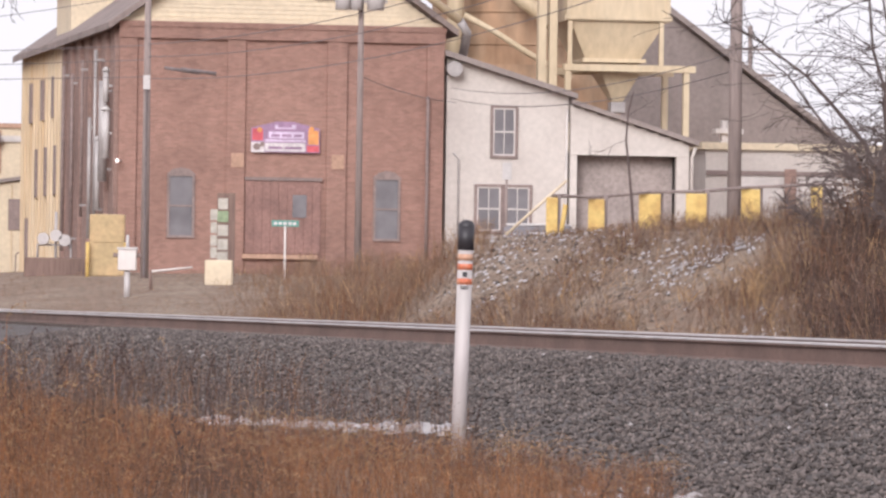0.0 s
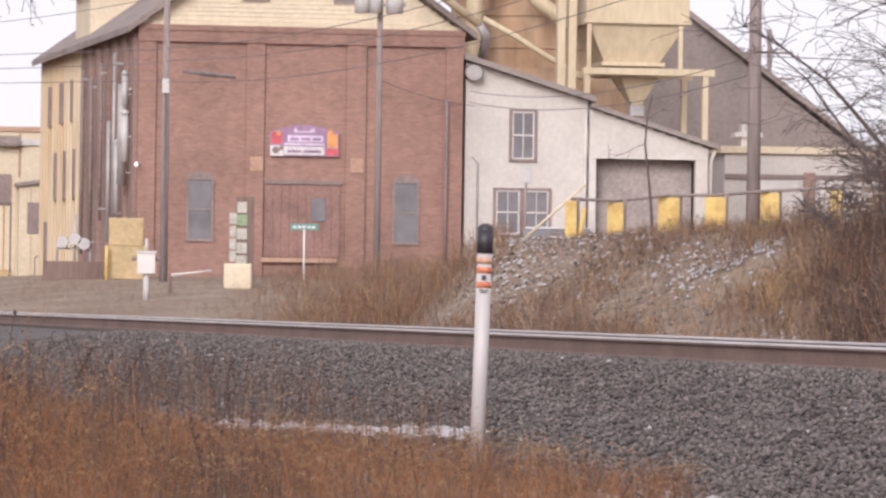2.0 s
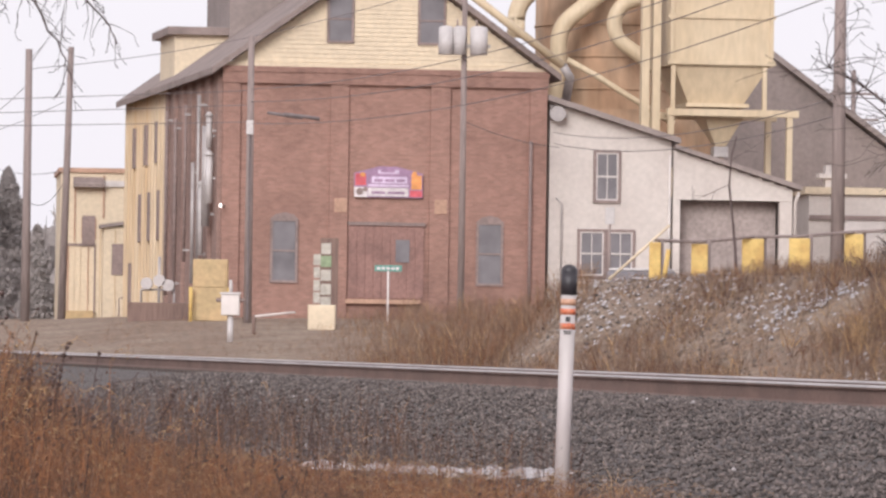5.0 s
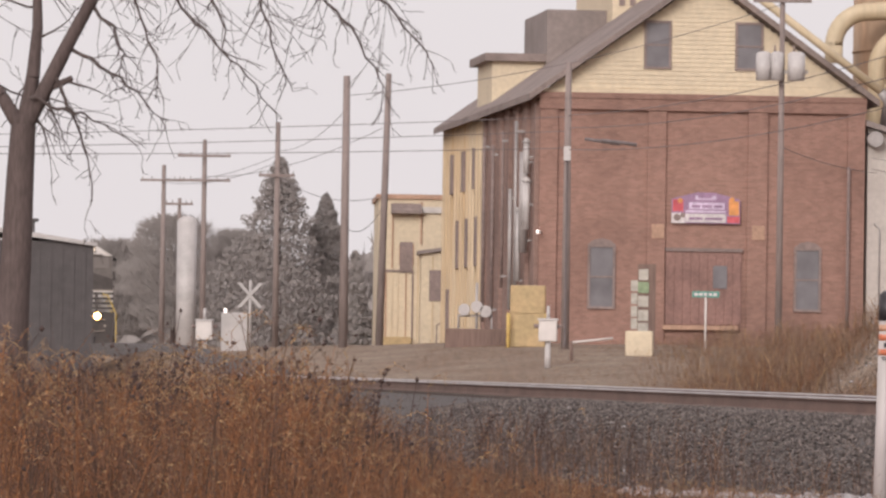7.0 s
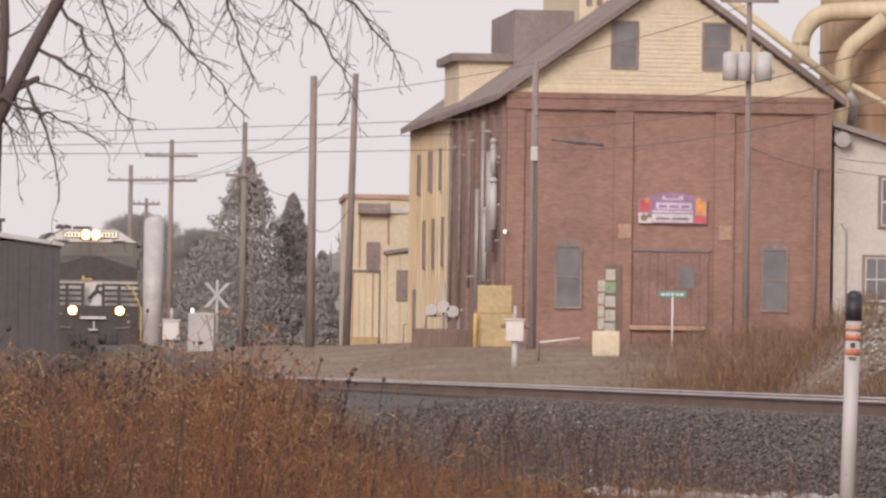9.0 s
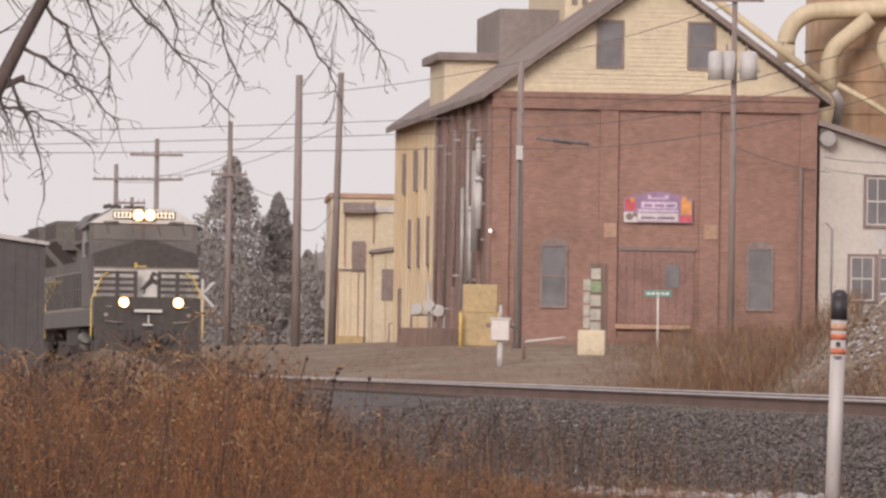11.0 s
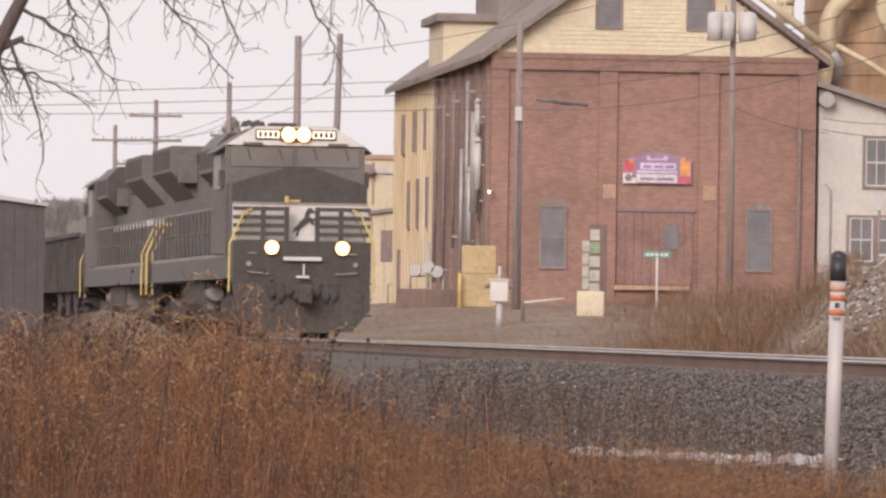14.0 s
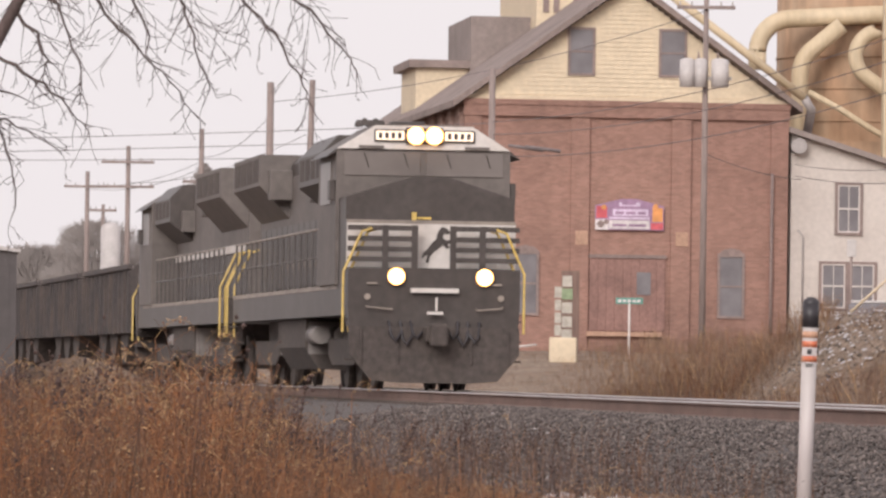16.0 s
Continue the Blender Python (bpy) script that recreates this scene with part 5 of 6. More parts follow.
# ---- fences, trees, weeds and stones ----
def fence():
    """Yellow boards on posts with a sagging rail along the bank's crest."""
    pts = [(2.25, 124), (3.2, 125), (4.35, 126), (5.33, 126), (6.53, 127), (7.93, 127), (9.6, 127)]
    L = thing("guard_fence", "yellow boards on posts joined by a dark rail", "fence")
    tops = []
    for i, (x, y) in enumerate(pts):
        g = level(x, y) + (-0.08, -0.1, 0.03, 0.05, 0.18, 0.26, 0.3)[i]
        w = (0.12, 0.17, 0.23, 0.22, 0.2, 0.12, 0.22)[i]
        k = B()
        box(k, x - w, x + w, y - 0.04, y + 0.04, g + 0.06, g + 0.86, 0.015)
        part("board", k, YELLOW, L, "flaking yellow board")
        k = B()
        rod(k, (x + w, y + 0.1, g - 0.6), (x + w + 0.02, y + 0.1, g + 0.94), 0.05, 0.05, 8)
        part("post", k, POLE_WOOD, L)
        tops.append(Vector((x, y - 0.02, g + 0.9)))
    for a, b in zip(tops, tops[1:]):
        k = B()
        rod(k, a, b, 0.035, 0.035, 6)
        part("rail", k, POLE_WOOD, L)
    k = B()
    a = level(1.35, 124)
    rod(k, (1.3, 124, a + 0.1), (2.55, 124, a + 1.25), 0.03, 0.03, 8)
    solid("leaning_pole", k, CREAM, "pale yellow pole leaning on the bank", "pole")
    g = level(2.5, 123.5)
    k = B()
    rod(k, (2.42, 123.5, g - 0.1), (2.52, 123.5, g + 0.62), 0.05, 0.05, 8)
    solid("broken_post", k, YELLOW, "leaning yellow fence post", "post")


fence()

# parked car behind the bank, only its roof and glass above the crest
def parked_car(x, y, turn, paint, label):
    g = level(x, y)
    L = thing("parked_car", label, "car", pose(x, y, g, 0, 0, turn), "parked cars")
    k = B()
    prism(k, [(-2.2, 0.35), (2.2, 0.35), (2.25, 0.75), (1.35, 0.95), (-1.9, 0.98), (-2.25, 0.8)], "y", -0.85, 0.85)
    bmesh.ops.bevel(k, geom=list(k.edges), offset=0.06, segments=2, affect="EDGES")
    part("body", k, paint, L)
    k = B()
    prism(k, [(-1.7, 0.97), (0.95, 0.97), (0.2, 1.45), (-1.2, 1.45)], "y", -0.75, 0.75)
    bmesh.ops.bevel(k, geom=list(k.edges), offset=0.05, segments=2, affect="EDGES")
    part("cabin", k, PANE, L, "dark car glass")
    k = B()
    box(k, -1.2, 0.2, -0.7, 0.7, 1.44, 1.5, 0.02)
    part("roof", k, paint, L)
    for wx in (-1.35, 1.35):
        for s in (-1, 1):
            k = B()
            rod(k, (wx, s * 0.72, 0.32), (wx, s * 0.9, 0.32), 0.32, 0.32, 16)
            part("wheel", k, MARK_BLACK, L)


parked_car(2.5, 150, 78, LIGHT_STEEL, "pale grey parked car behind the bank")
parked_car(9.0, 152, 70, TRIM_WHITE, "white parked car behind the bank")

rng = np.random.default_rng(7)


class Soup:
    """Gathers copies of small triangle templates into one mesh."""

    def __init__(self):
        self.v, self.f, self.m, self.n = [], [], [], 0

    def add(self, v, f, m):
        self.v.append(v), self.f.append(f + self.n), self.m.append(m)
        self.n += len(v)

    def make(self, name, materials, label, category):
        v, f, m = np.concatenate(self.v), np.concatenate(self.f), np.concatenate(self.m)
        me = bpy.data.meshes.new(name)
        me.vertices.add(len(v)), me.loops.add(f.size), me.polygons.add(len(f))
        me.vertices.foreach_set("co", v.astype(np.float32).ravel())
        me.loops.foreach_set("vertex_index", f.astype(np.int32).ravel())
        me.polygons.foreach_set("loop_start", np.arange(0, f.size, 3, dtype=np.int32))
        for k in materials:
            me.materials.append(k)
        me.polygons.foreach_set("material_index", m.astype(np.int32))
        me.update(calc_edges=True)
        return tagged(new(name, me), label, category, "", "stuff")


def spike(a, b, w0, w1):
    """A thin three-sided stem from a to b."""
    a, b = np.array(a, float), np.array(b, float)
    d = b - a
    u = np.cross(d, (0.3, 0.9, 0.2))
    u /= np.linalg.norm(u) + 1e-9
    w = np.cross(d, u)
    w /= np.linalg.norm(w) + 1e-9
    ring = [(u * math.cos(t) + w * math.sin(t)) for t in (0, 2.09, 4.19)]
    v = np.array([a + r * w0 for r in ring] + [b + r * w1 for r in ring])
    f = []
    for i in range(3):
        j = (i + 1) % 3
        f += [(i, j, j + 3), (i, j + 3, i + 3)]
    return v, np.array(f)


def flake(c, d, s, w):
    """A small bent leaf or husk of two triangles."""
    c, d = np.array(c, float), np.array(d, float)
    d /= np.linalg.norm(d) + 1e-9
    u = np.cross(d, rng.normal(size=3))
    u /= np.linalg.norm(u) + 1e-9
    v = np.array([c - u * w, c + u * w, c + d * s, c + d * s * 0.5 + np.cross(d, u) * w * 1.2])
    return v, np.array([(0, 1, 3), (1, 2, 3)])


def clump(c, r):
    """A knobbly seed head: a squashed eight-sided knob."""
    v = np.array([(r, 0, 0), (-r, 0, 0), (0, r, 0), (0, -r, 0), (0, 0, r * 1.3), (0, 0, -r * 1.2)]) * rng.uniform(0.7, 1.2, (6, 1)) + np.array(c)
    f = np.array([(0, 2, 4), (2, 1, 4), (1, 3, 4), (3, 0, 4), (2, 0, 5), (1, 2, 5), (3, 1, 5), (0, 3, 5)])
    return v, f


def weed_template(kind):
    """Dry stems about 1 m tall. 0: leafy, 1: bushy plume, 2: bare stem with dark heads, 3: grass tuft,
    4: arching pale plume, 5: dark spike of seeds, 6: stiff stem with egg-shaped heads, 7: thin brush twig."""
    s = Soup()
    put = lambda vf, m: s.add(vf[0], vf[1], np.full(len(vf[1]), m))
    if kind == 3:
        for i in range(8):
            a = rng.uniform(0, 6.28)
            l = rng.uniform(0.5, 1.0)
            mid = (0.12 * math.cos(a) * l, 0.12 * math.sin(a) * l, 0.6 * l)
            end = (0.4 * math.cos(a) * l, 0.4 * math.sin(a) * l, 0.85 * l)
            put(spike((0, 0, 0), mid, 0.004, 0.003), 1)
            put(spike(mid, end, 0.003, 0.001), 1)
        return s
    bend_x, bend_y = rng.normal(0, 0.085, 2)
    at = lambda z: np.array([bend_x * z * z, bend_y * z * z, z])
    dark = kind in (5, 6) or (kind == 2 and rng.uniform() < 0.5)
    m0 = 2 if dark else 0
    thick = 1.5 if kind in (5, 6) else 1.0
    for a, b in ((0.0, 0.5), (0.5, 1.0)):
        put(spike(at(a), at(b), 0.0036 * thick * (1 - 0.4 * a), 0.003 * thick * (1 - 0.5 * b)), m0)
    for i in range({0: 4, 1: 6, 2: 6, 4: 2, 5: 2, 6: 3, 7: 4}[kind]):
        z = rng.uniform(0.3, 0.95)
        a = rng.uniform(0, 6.28)
        l = rng.uniform(0.08, 0.24)
        tip = at(z) + np.array([math.cos(a) * l, math.sin(a) * l, l * rng.uniform(0.4, 1.3)])
        put(spike(at(z), tip, 0.0016, 0.0008), m0)
        if kind == 2 and i % 2 == 0:
            put(clump(tip, rng.uniform(0.008, 0.015)), 2)
        elif kind == 6:
            put(clump(tip, rng.uniform(0.009, 0.014)), 2)
        elif kind in (0, 1):
            for j in range(2):
                put(flake(at(z) + (tip - at(z)) * rng.uniform(0.3, 1), rng.normal(size=3) + (0, 0, 0.3), rng.uniform(0.011, 0.025), rng.uniform(0.0025, 0.006)), 1 if rng.uniform() < 0.15 else 0)
    if kind == 6:
        put(clump(at(1.0), 0.017), 2)
    if kind == 5:
        for j in range(13):
            put(clump(at(0.6 + 0.032 * j) + rng.normal(0, 0.008, 3), rng.uniform(0.009, 0.017)), 2)
    if kind == 4:
        a = rng.uniform(0, 6.28)
        out = np.array([math.cos(a), math.sin(a), 0.0])
        prev = at(1.0)
        for j in range(1, 6):
            u = j / 5
            p = at(1.0) + out * 0.2 * u + np.array([0, 0, 0.09 * math.sin(u * 2.6)])
            put(spike(prev, p, 0.0018, 0.0014), 1)
            for _ in range(5):
                put(flake(p + rng.normal(0, 0.012, 3), out * 0.5 + rng.normal(size=3), rng.uniform(0.012, 0.026), rng.uniform(0.002, 0.005)), 1 if rng.uniform() < 0.4 else 0)
            prev = p
    for j in range({0: 12, 1: 17, 2: 0, 4: 8, 5: 2, 6: 3, 7: 6}[kind]):
        z = rng.uniform(0.05, 1.0) ** 0.8
        put(flake(at(z) + rng.normal(0, 0.022, 3), rng.normal(size=3) + (0, 0, -0.6), rng.uniform(0.012, 0.034), rng.uniform(0.0028, 0.0068)), 1 if rng.uniform() < 0.17 else 0)
    return s


def frozen(s):
    return np.concatenate(s.v), np.concatenate(s.f), np.concatenate(s.m)


WEEDS = {k: [frozen(weed_template(k)) for _ in range(9)] for k in range(8)}


def plant(into, kind, x, y, z, h, spread=1.0, remap=None, main=0):
    v, f, m = WEEDS[kind][rng.integers(9)]
    a = rng.uniform(0, 6.28)
    c, s = math.cos(a), math.sin(a)
    w = h ** 0.6 * spread
    p = np.stack([(v[:, 0] * c - v[:, 1] * s) * w + x, (v[:, 0] * s + v[:, 1] * c) * w + y, v[:, 2] * h + z], 1)
    into.add(p, f, np.where(m == 0, main, m) if remap is None else np.full(len(m), remap))


def hue(x, y):
    """The shade of a weed: rusty close by, greyer further off, in drifts."""
    drift = noise.noise(Vector((x * 1.6, y * 0.3, 77))) + 0.5 * noise.noise(Vector((x * 5, y * 1.2, 12)))
    far = smooth(34, 52, y)
    k = drift + rng.normal(0, 0.28)
    if k < -0.28:
        return 5
    if k < 0.06 - 0.3 * far:
        return 0
    return 4 if rng.uniform() < 0.25 + 0.5 * far else 3


def stand(a):
    """How high the weeds stand along a bearing: tall beside the shed, low at the ballast."""
    return 0.2 + 0.13 * (1 - smooth(-0.066, 0.0, a)) + 0.4 * (1 - smooth(-0.096, -0.068, a))


field = Soup()
for i in range(25000):
    y = 23 + 41 * rng.uniform() ** 0.85
    a = rng.uniform(-0.158, 0.05)
    x = a * y
    d = x - line_x(y)
    if d > -5.8 - rng.exponential(0.22):
        continue
    dense = stand(a)
    tall = rng.uniform() < 0.03
    h = dense * rng.uniform(0.6, 1.08) if not tall else dense + rng.uniform(0.08, 0.32)
    h *= 0.95 + 0.5 * noise.noise(Vector((x * 1.1, y * 0.25, 40))) + 0.38 * noise.noise(Vector((x * 3.4, y * 0.8, 9)))
    if d > -7.2:
        h *= 0.62 if d < -6.5 else 0.42
    if y < 33 and a > -0.03:
        h *= 0.75
    if tall:
        kind = rng.choice([1, 2, 4, 5, 6], p=[0.3, 0.25, 0.25, 0.08, 0.12])
    else:
        kind = rng.choice([0, 1, 2, 3, 4], p=[0.4, 0.44, 0.03, 0.05, 0.08])
    if kind == 3 and y < 36:
        kind = 1
    plant(field, int(kind), x, y, level(x, y) - 0.02, h, 1.08, None, hue(x, y))
for i in range(3600):  # low growth over the near verge
    y = 23 + 15 * rng.uniform()
    x = rng.uniform(-0.075, 0.04) * y
    if x - line_x(y) > -5.9 - rng.exponential(0.15):
        continue
    plant(field, int(rng.choice([0, 1, 1, 4])), x, y, level(x, y) - 0.02, rng.uniform(0.14, 0.3), 1.2, None, hue(x, y))
for i in range(700):  # thin dark stems along the foot of the ballast
    y = rng.uniform(34, 66)
    x = line_x(y) - 4.7 - rng.exponential(1.0)
    if x / y > 0.006:
        continue
    plant(field, int(rng.choice([0, 7, 2, 2, 6, 5], p=[0.2, 0.25, 0.25, 0.1, 0.12, 0.08])), x, y, level(x, y) - 0.02, rng.uniform(0.25, 0.5) + (0.2 * rng.uniform() if x / y < -0.02 else 0.0), 1.0, None, int(rng.choice([0, 4, 5])))
for i in range(330):  # seed heads and plumes that stand out of the field
    y = rng.uniform(30, 62)
    x = rng.uniform(-0.156, -0.02) * y
    if x - line_x(y) > -6.3:
        continue
    up = stand(x / y)
    plant(field, int(rng.choice([2, 6, 1, 4, 5])), x, y, level(x, y) - 0.02, up * rng.uniform(1.0, 1.32), 1.3, None, int(rng.choice([0, 4, 5])))
for ax, y, h in ((-0.1075, 40, 1.05), (-0.096, 37, 1.0), (-0.0905, 39, 1.08), (-0.113, 42, 1.0), (-0.119, 44, 1.0), (-0.126, 41, 0.95)):
    plant(field, 2, ax * y, y, level(ax * y, y) - 0.02, h, 1.6)
    for _ in range(3):
        plant(field, 1, ax * y + rng.normal(0, 0.06), y, level(ax * y, y) - 0.02, h * rng.uniform(0.85, 0.98), 1.5, None, 4)
for ax, y, h in ((-0.083, 39, 0.95), (-0.0815, 39.5, 0.8), (-0.066, 44, 0.62), (-0.0615, 46, 0.6), (-0.058, 43, 0.66), (-0.0405, 44, 0.6), (-0.1195, 36, 1.0), (-0.1445, 40, 0.98)):
    plant(field, 5, ax * y, y, level(ax * y, y) - 0.02, h, 1.5)
for ax, y in ((-0.0165, 38), (-0.0105, 37.5), (-0.012, 37), (-0.017, 36), (0.012, 35.5), (-0.05, 40), (-0.03, 42)):
    plant(field, 3, ax * y, y, level(ax * y, y) - 0.02, 0.42, 0.8)
field.make("weed_field", [WEED, WEED_PALE, SEED, WEED_RUST, WEED_TAN, WEED_DARK], "dense dry orange-brown goldenrod and dark seed heads", "weeds")

brush = Soup()
for i in range(33000):
    y = 64 + 75 * rng.uniform()
    a = rng.uniform(-0.035, 0.085)
    x = a * y
    d = x - line_x(y)
    if d < 4.6 or d > 22:
        continue
    patch = noise.noise(Vector((x * 0.45, y * 0.12, 3))) + 0.45 * noise.noise(Vector((x * 1.5, y * 0.4, 31)))
    gravel = smooth(0.034, 0.012, a) if a > 0.012 else 1.0
    streak = abs((d - 6.3) - (a - 0.0355) * 190) < 1.0 and 0.033 < a < 0.056
    if (patch < -0.2 and rng.uniform() < 0.5) or rng.uniform() < 0.4 * gravel or (streak and rng.uniform() < 0.75):
        continue
    h = (0.26 + 0.5 * max(0, patch + 0.25)) * rng.uniform(0.6, 1.35)
    h *= 0.9 + 0.75 * smooth(0.05, 0.075, a)
    if y > 108 or d > 11.8:
        h *= 0.42
    tone = int(rng.choice([0, 1, 2, 4], p=[0.5, 0.1, 0.24, 0.16])) if patch > -0.05 else int(rng.choice([0, 1, 4], p=[0.6, 0.2, 0.2]))
    if a > 0.06 and rng.uniform() < 0.55:
        tone = int(rng.choice([3, 4]))
    plant(brush, 3 if rng.uniform() < 0.06 else 7, x, y, level(x, y) - 0.03, h, 2.7, tone)
for i in range(8200):  # rough grass and brush before the mill, higher towards the bank's end
    y = 118 + 86 * rng.uniform()
    a = rng.uniform(-0.075, 0.008)
    x = a * y
    d = x - line_x(y)
    if d < 5.5 or (a < -0.04 and rng.uniform() < 0.5):
        continue
    h = rng.uniform(0.3, 0.7) * (0.3 + 1.25 * smooth(-0.045, -0.004, a) - 0.7 * smooth(-0.004, 0.006, a)) * (1.0 + 0.5 * noise.noise(Vector((x * 0.7, y * 0.1, 55))))
    plant(brush, 7, x, y, level(x, y) - 0.03, h, 3.0, int(rng.choice([0, 1, 2], p=[0.55, 0.1, 0.35])))
for ax, y, h in ((0.0525, 86, 1.0), (0.0535, 86.5, 0.9), (0.052, 85.5, 0.85), (0.041, 92, 0.5), (0.047, 90, 0.6)):
    for _ in range(3):
        plant(brush, 3, ax * y + rng.normal(0, 0.05), y, level(ax * y, y) - 0.03, h, 1.2, 1)
brush.make("bank_brush", [BRUSH, WEED_PALE, WEED, SEED, WEED_DARK], "tangled brown winter brush covering the bank", "brush")

# old snow on the bank, along the ditch and at the ballast's foot
snow = Soup()


def patch_of_snow(x, y, rx, ry, lift=0.02):
    n = 11
    ring = [(x + rx * rng.uniform(0.55, 1.1) * math.cos(6.283 * i / n), y + ry * rng.uniform(0.55, 1.1) * math.sin(6.283 * i / n)) for i in range(n)]
    v = [(x, y, level(x, y) + lift + 0.02)] + [(px, py, level(px, py) + lift - 0.012) for px, py in ring]
    f = [(0, i + 1, (i + 1) % n + 1) for i in range(n)]
    snow.add(np.array(v), np.array(f), np.zeros(n))


for i in range(95):
    u = rng.uniform()
    patch_of_snow(-1.95 + 2.1 * u, 48.5 - 6.2 * u + rng.normal(0, 0.45), rng.uniform(0.02, 0.13), rng.uniform(0.08, 0.4), 0.04)
for i in range(15):
    y = rng.uniform(27.5, 31.5)
    patch_of_snow(line_x(y) - 6.0 + rng.normal(0, 0.22), y, rng.uniform(0.03, 0.12), rng.uniform(0.05, 0.3), 0.03)
for i in range(1900):
    y = rng.uniform(70, 128)
    x = rng.uniform(0.0, 0.075) * y
    d = x - line_x(y)
    streak = noise.noise(Vector((x * 0.5, y * 0.1, 21)))
    crest = y > 106 and 0.3 < x < 3.6
    if d < 5 or d > 19 or (streak < 0.16 and not crest):
        continue
    big = rng.uniform(0.8, 1.9) if crest else 1.3
    patch_of_snow(x, y, rng.uniform(0.012, 0.05) * big, rng.uniform(0.04, 0.22) * big, 0.06)
for i in range(210):  # a streak of snow, placed to fit the camera's view of the bank
    u = rng.uniform()
    x, y = 3.45 + 1.75 * u + rng.normal(0, 0.3), 97.5 + 3.0 * u + rng.normal(0, 1.6)
    patch_of_snow(x, y, rng.uniform(0.015, 0.06), rng.uniform(0.06, 0.3), 0.04)
for i in range(150):
    u = rng.uniform()
    x, y = 5.2 + 2.6 * u + rng.normal(0, 0.15), 112 + 8.0 * u + rng.normal(0, 1.2)
    patch_of_snow(x, y, rng.uniform(0.03, 0.1), rng.uniform(0.08, 0.4), 0.07)
snow.make("old_snow", [SNOW], "thin patches of old snow", "snow")

# loose ballast
stones = Soup()
knobs = []
for i in range(14):
    v, f = clump((0, 0, 0), 1.0)
    v = v * rng.uniform(0.55, 1.1, (1, 3))
    knobs.append((v, f))
for i in range(80000):
    y = 26 + 62 * rng.uniform() ** 1.5
    d = -rng.uniform(0.95, 5.9)
    x = line_x(y) + d
    if not -0.075 < x / y < 0.078:
        continue
    v, f = knobs[rng.integers(14)]
    s = rng.uniform(0.012, 0.03) * (1 + 0.006 * (y - 30))
    a = rng.uniform(0, 6.28)
    c, sn = math.cos(a), math.sin(a)
    p = np.stack([(v[:, 0] * c - v[:, 1] * sn) * s + x, (v[:, 0] * sn + v[:, 1] * c) * s + y, v[:, 2] * s * 0.62 + level(x, y) + rng.uniform(0.0, 0.03)], 1)
    stones.add(p, f, np.where(rng.uniform() < 0.0016, 1, 0) * np.ones(len(f)))
for i in range(3600):  # rubble on the bare end of the bank
    y = rng.uniform(78, 126)
    x = rng.uniform(-0.02, 0.045) * y
    d = x - line_x(y)
    if d < 4.3 or d > 14 or rng.uniform() < smooth(0.02, 0.05, x / y):
        continue
    v, f = knobs[rng.integers(14)]
    s = rng.uniform(0.015, 0.045) * (1.8 if rng.uniform() < 0.05 else 1.0)
    stones.add(np.stack([v[:, 0] * s + x, v[:, 1] * s + y, v[:, 2] * s * 0.7 + level(x, y) + 0.01], 1), f, np.where(rng.uniform() < 0.07, 1, 0) * np.ones(len(f)))
stones.make("loose_ballast", [STONES, SNOW], "loose grey crushed stones on the ballast shoulder", "stones")


# ---- bare trees ----
def limb(bm, pts, r0, r1, n=7):
    k = len(pts) - 1
    for i in range(k):
        a, b = r0 + (r1 - r0) * i / k, r0 + (r1 - r0) * (i + 1) / k
        rod(bm, pts[i], pts[i + 1], a, b, n, False)


def twigs(bm, p, d, length, r, depth, droop, prng, flat=0.5):
    """A twig that wanders, droops and forks."""
    p, d = Vector(p), Vector(d).normalized()
    steps = max(3, int(length / 0.16))
    for i in range(steps):
        d = (d + Vector((prng.gauss(0, 0.17), prng.gauss(0, 0.15) * flat, prng.gauss(0, 0.14) - droop))).normalized()
        q = p + d * (length / steps)
        ra = max(0.0068, r * (1 - i / steps))
        rb = max(0.0055, r * (1 - (i + 1) / steps))
        rod(bm, p, q, ra, rb, 4 if r < 0.02 else 6, False)
        p = q
        if depth > 0 and i > 0 and prng.random() < 0.5:
            side = Vector((prng.gauss(0, 1), prng.gauss(0, 0.6), prng.gauss(-0.1, 0.7)))
            twigs(bm, p, d * 0.75 + side * 0.6, length * prng.uniform(0.22, 0.5), max(0.004, rb * 0.65), depth - 1, droop, prng, flat)


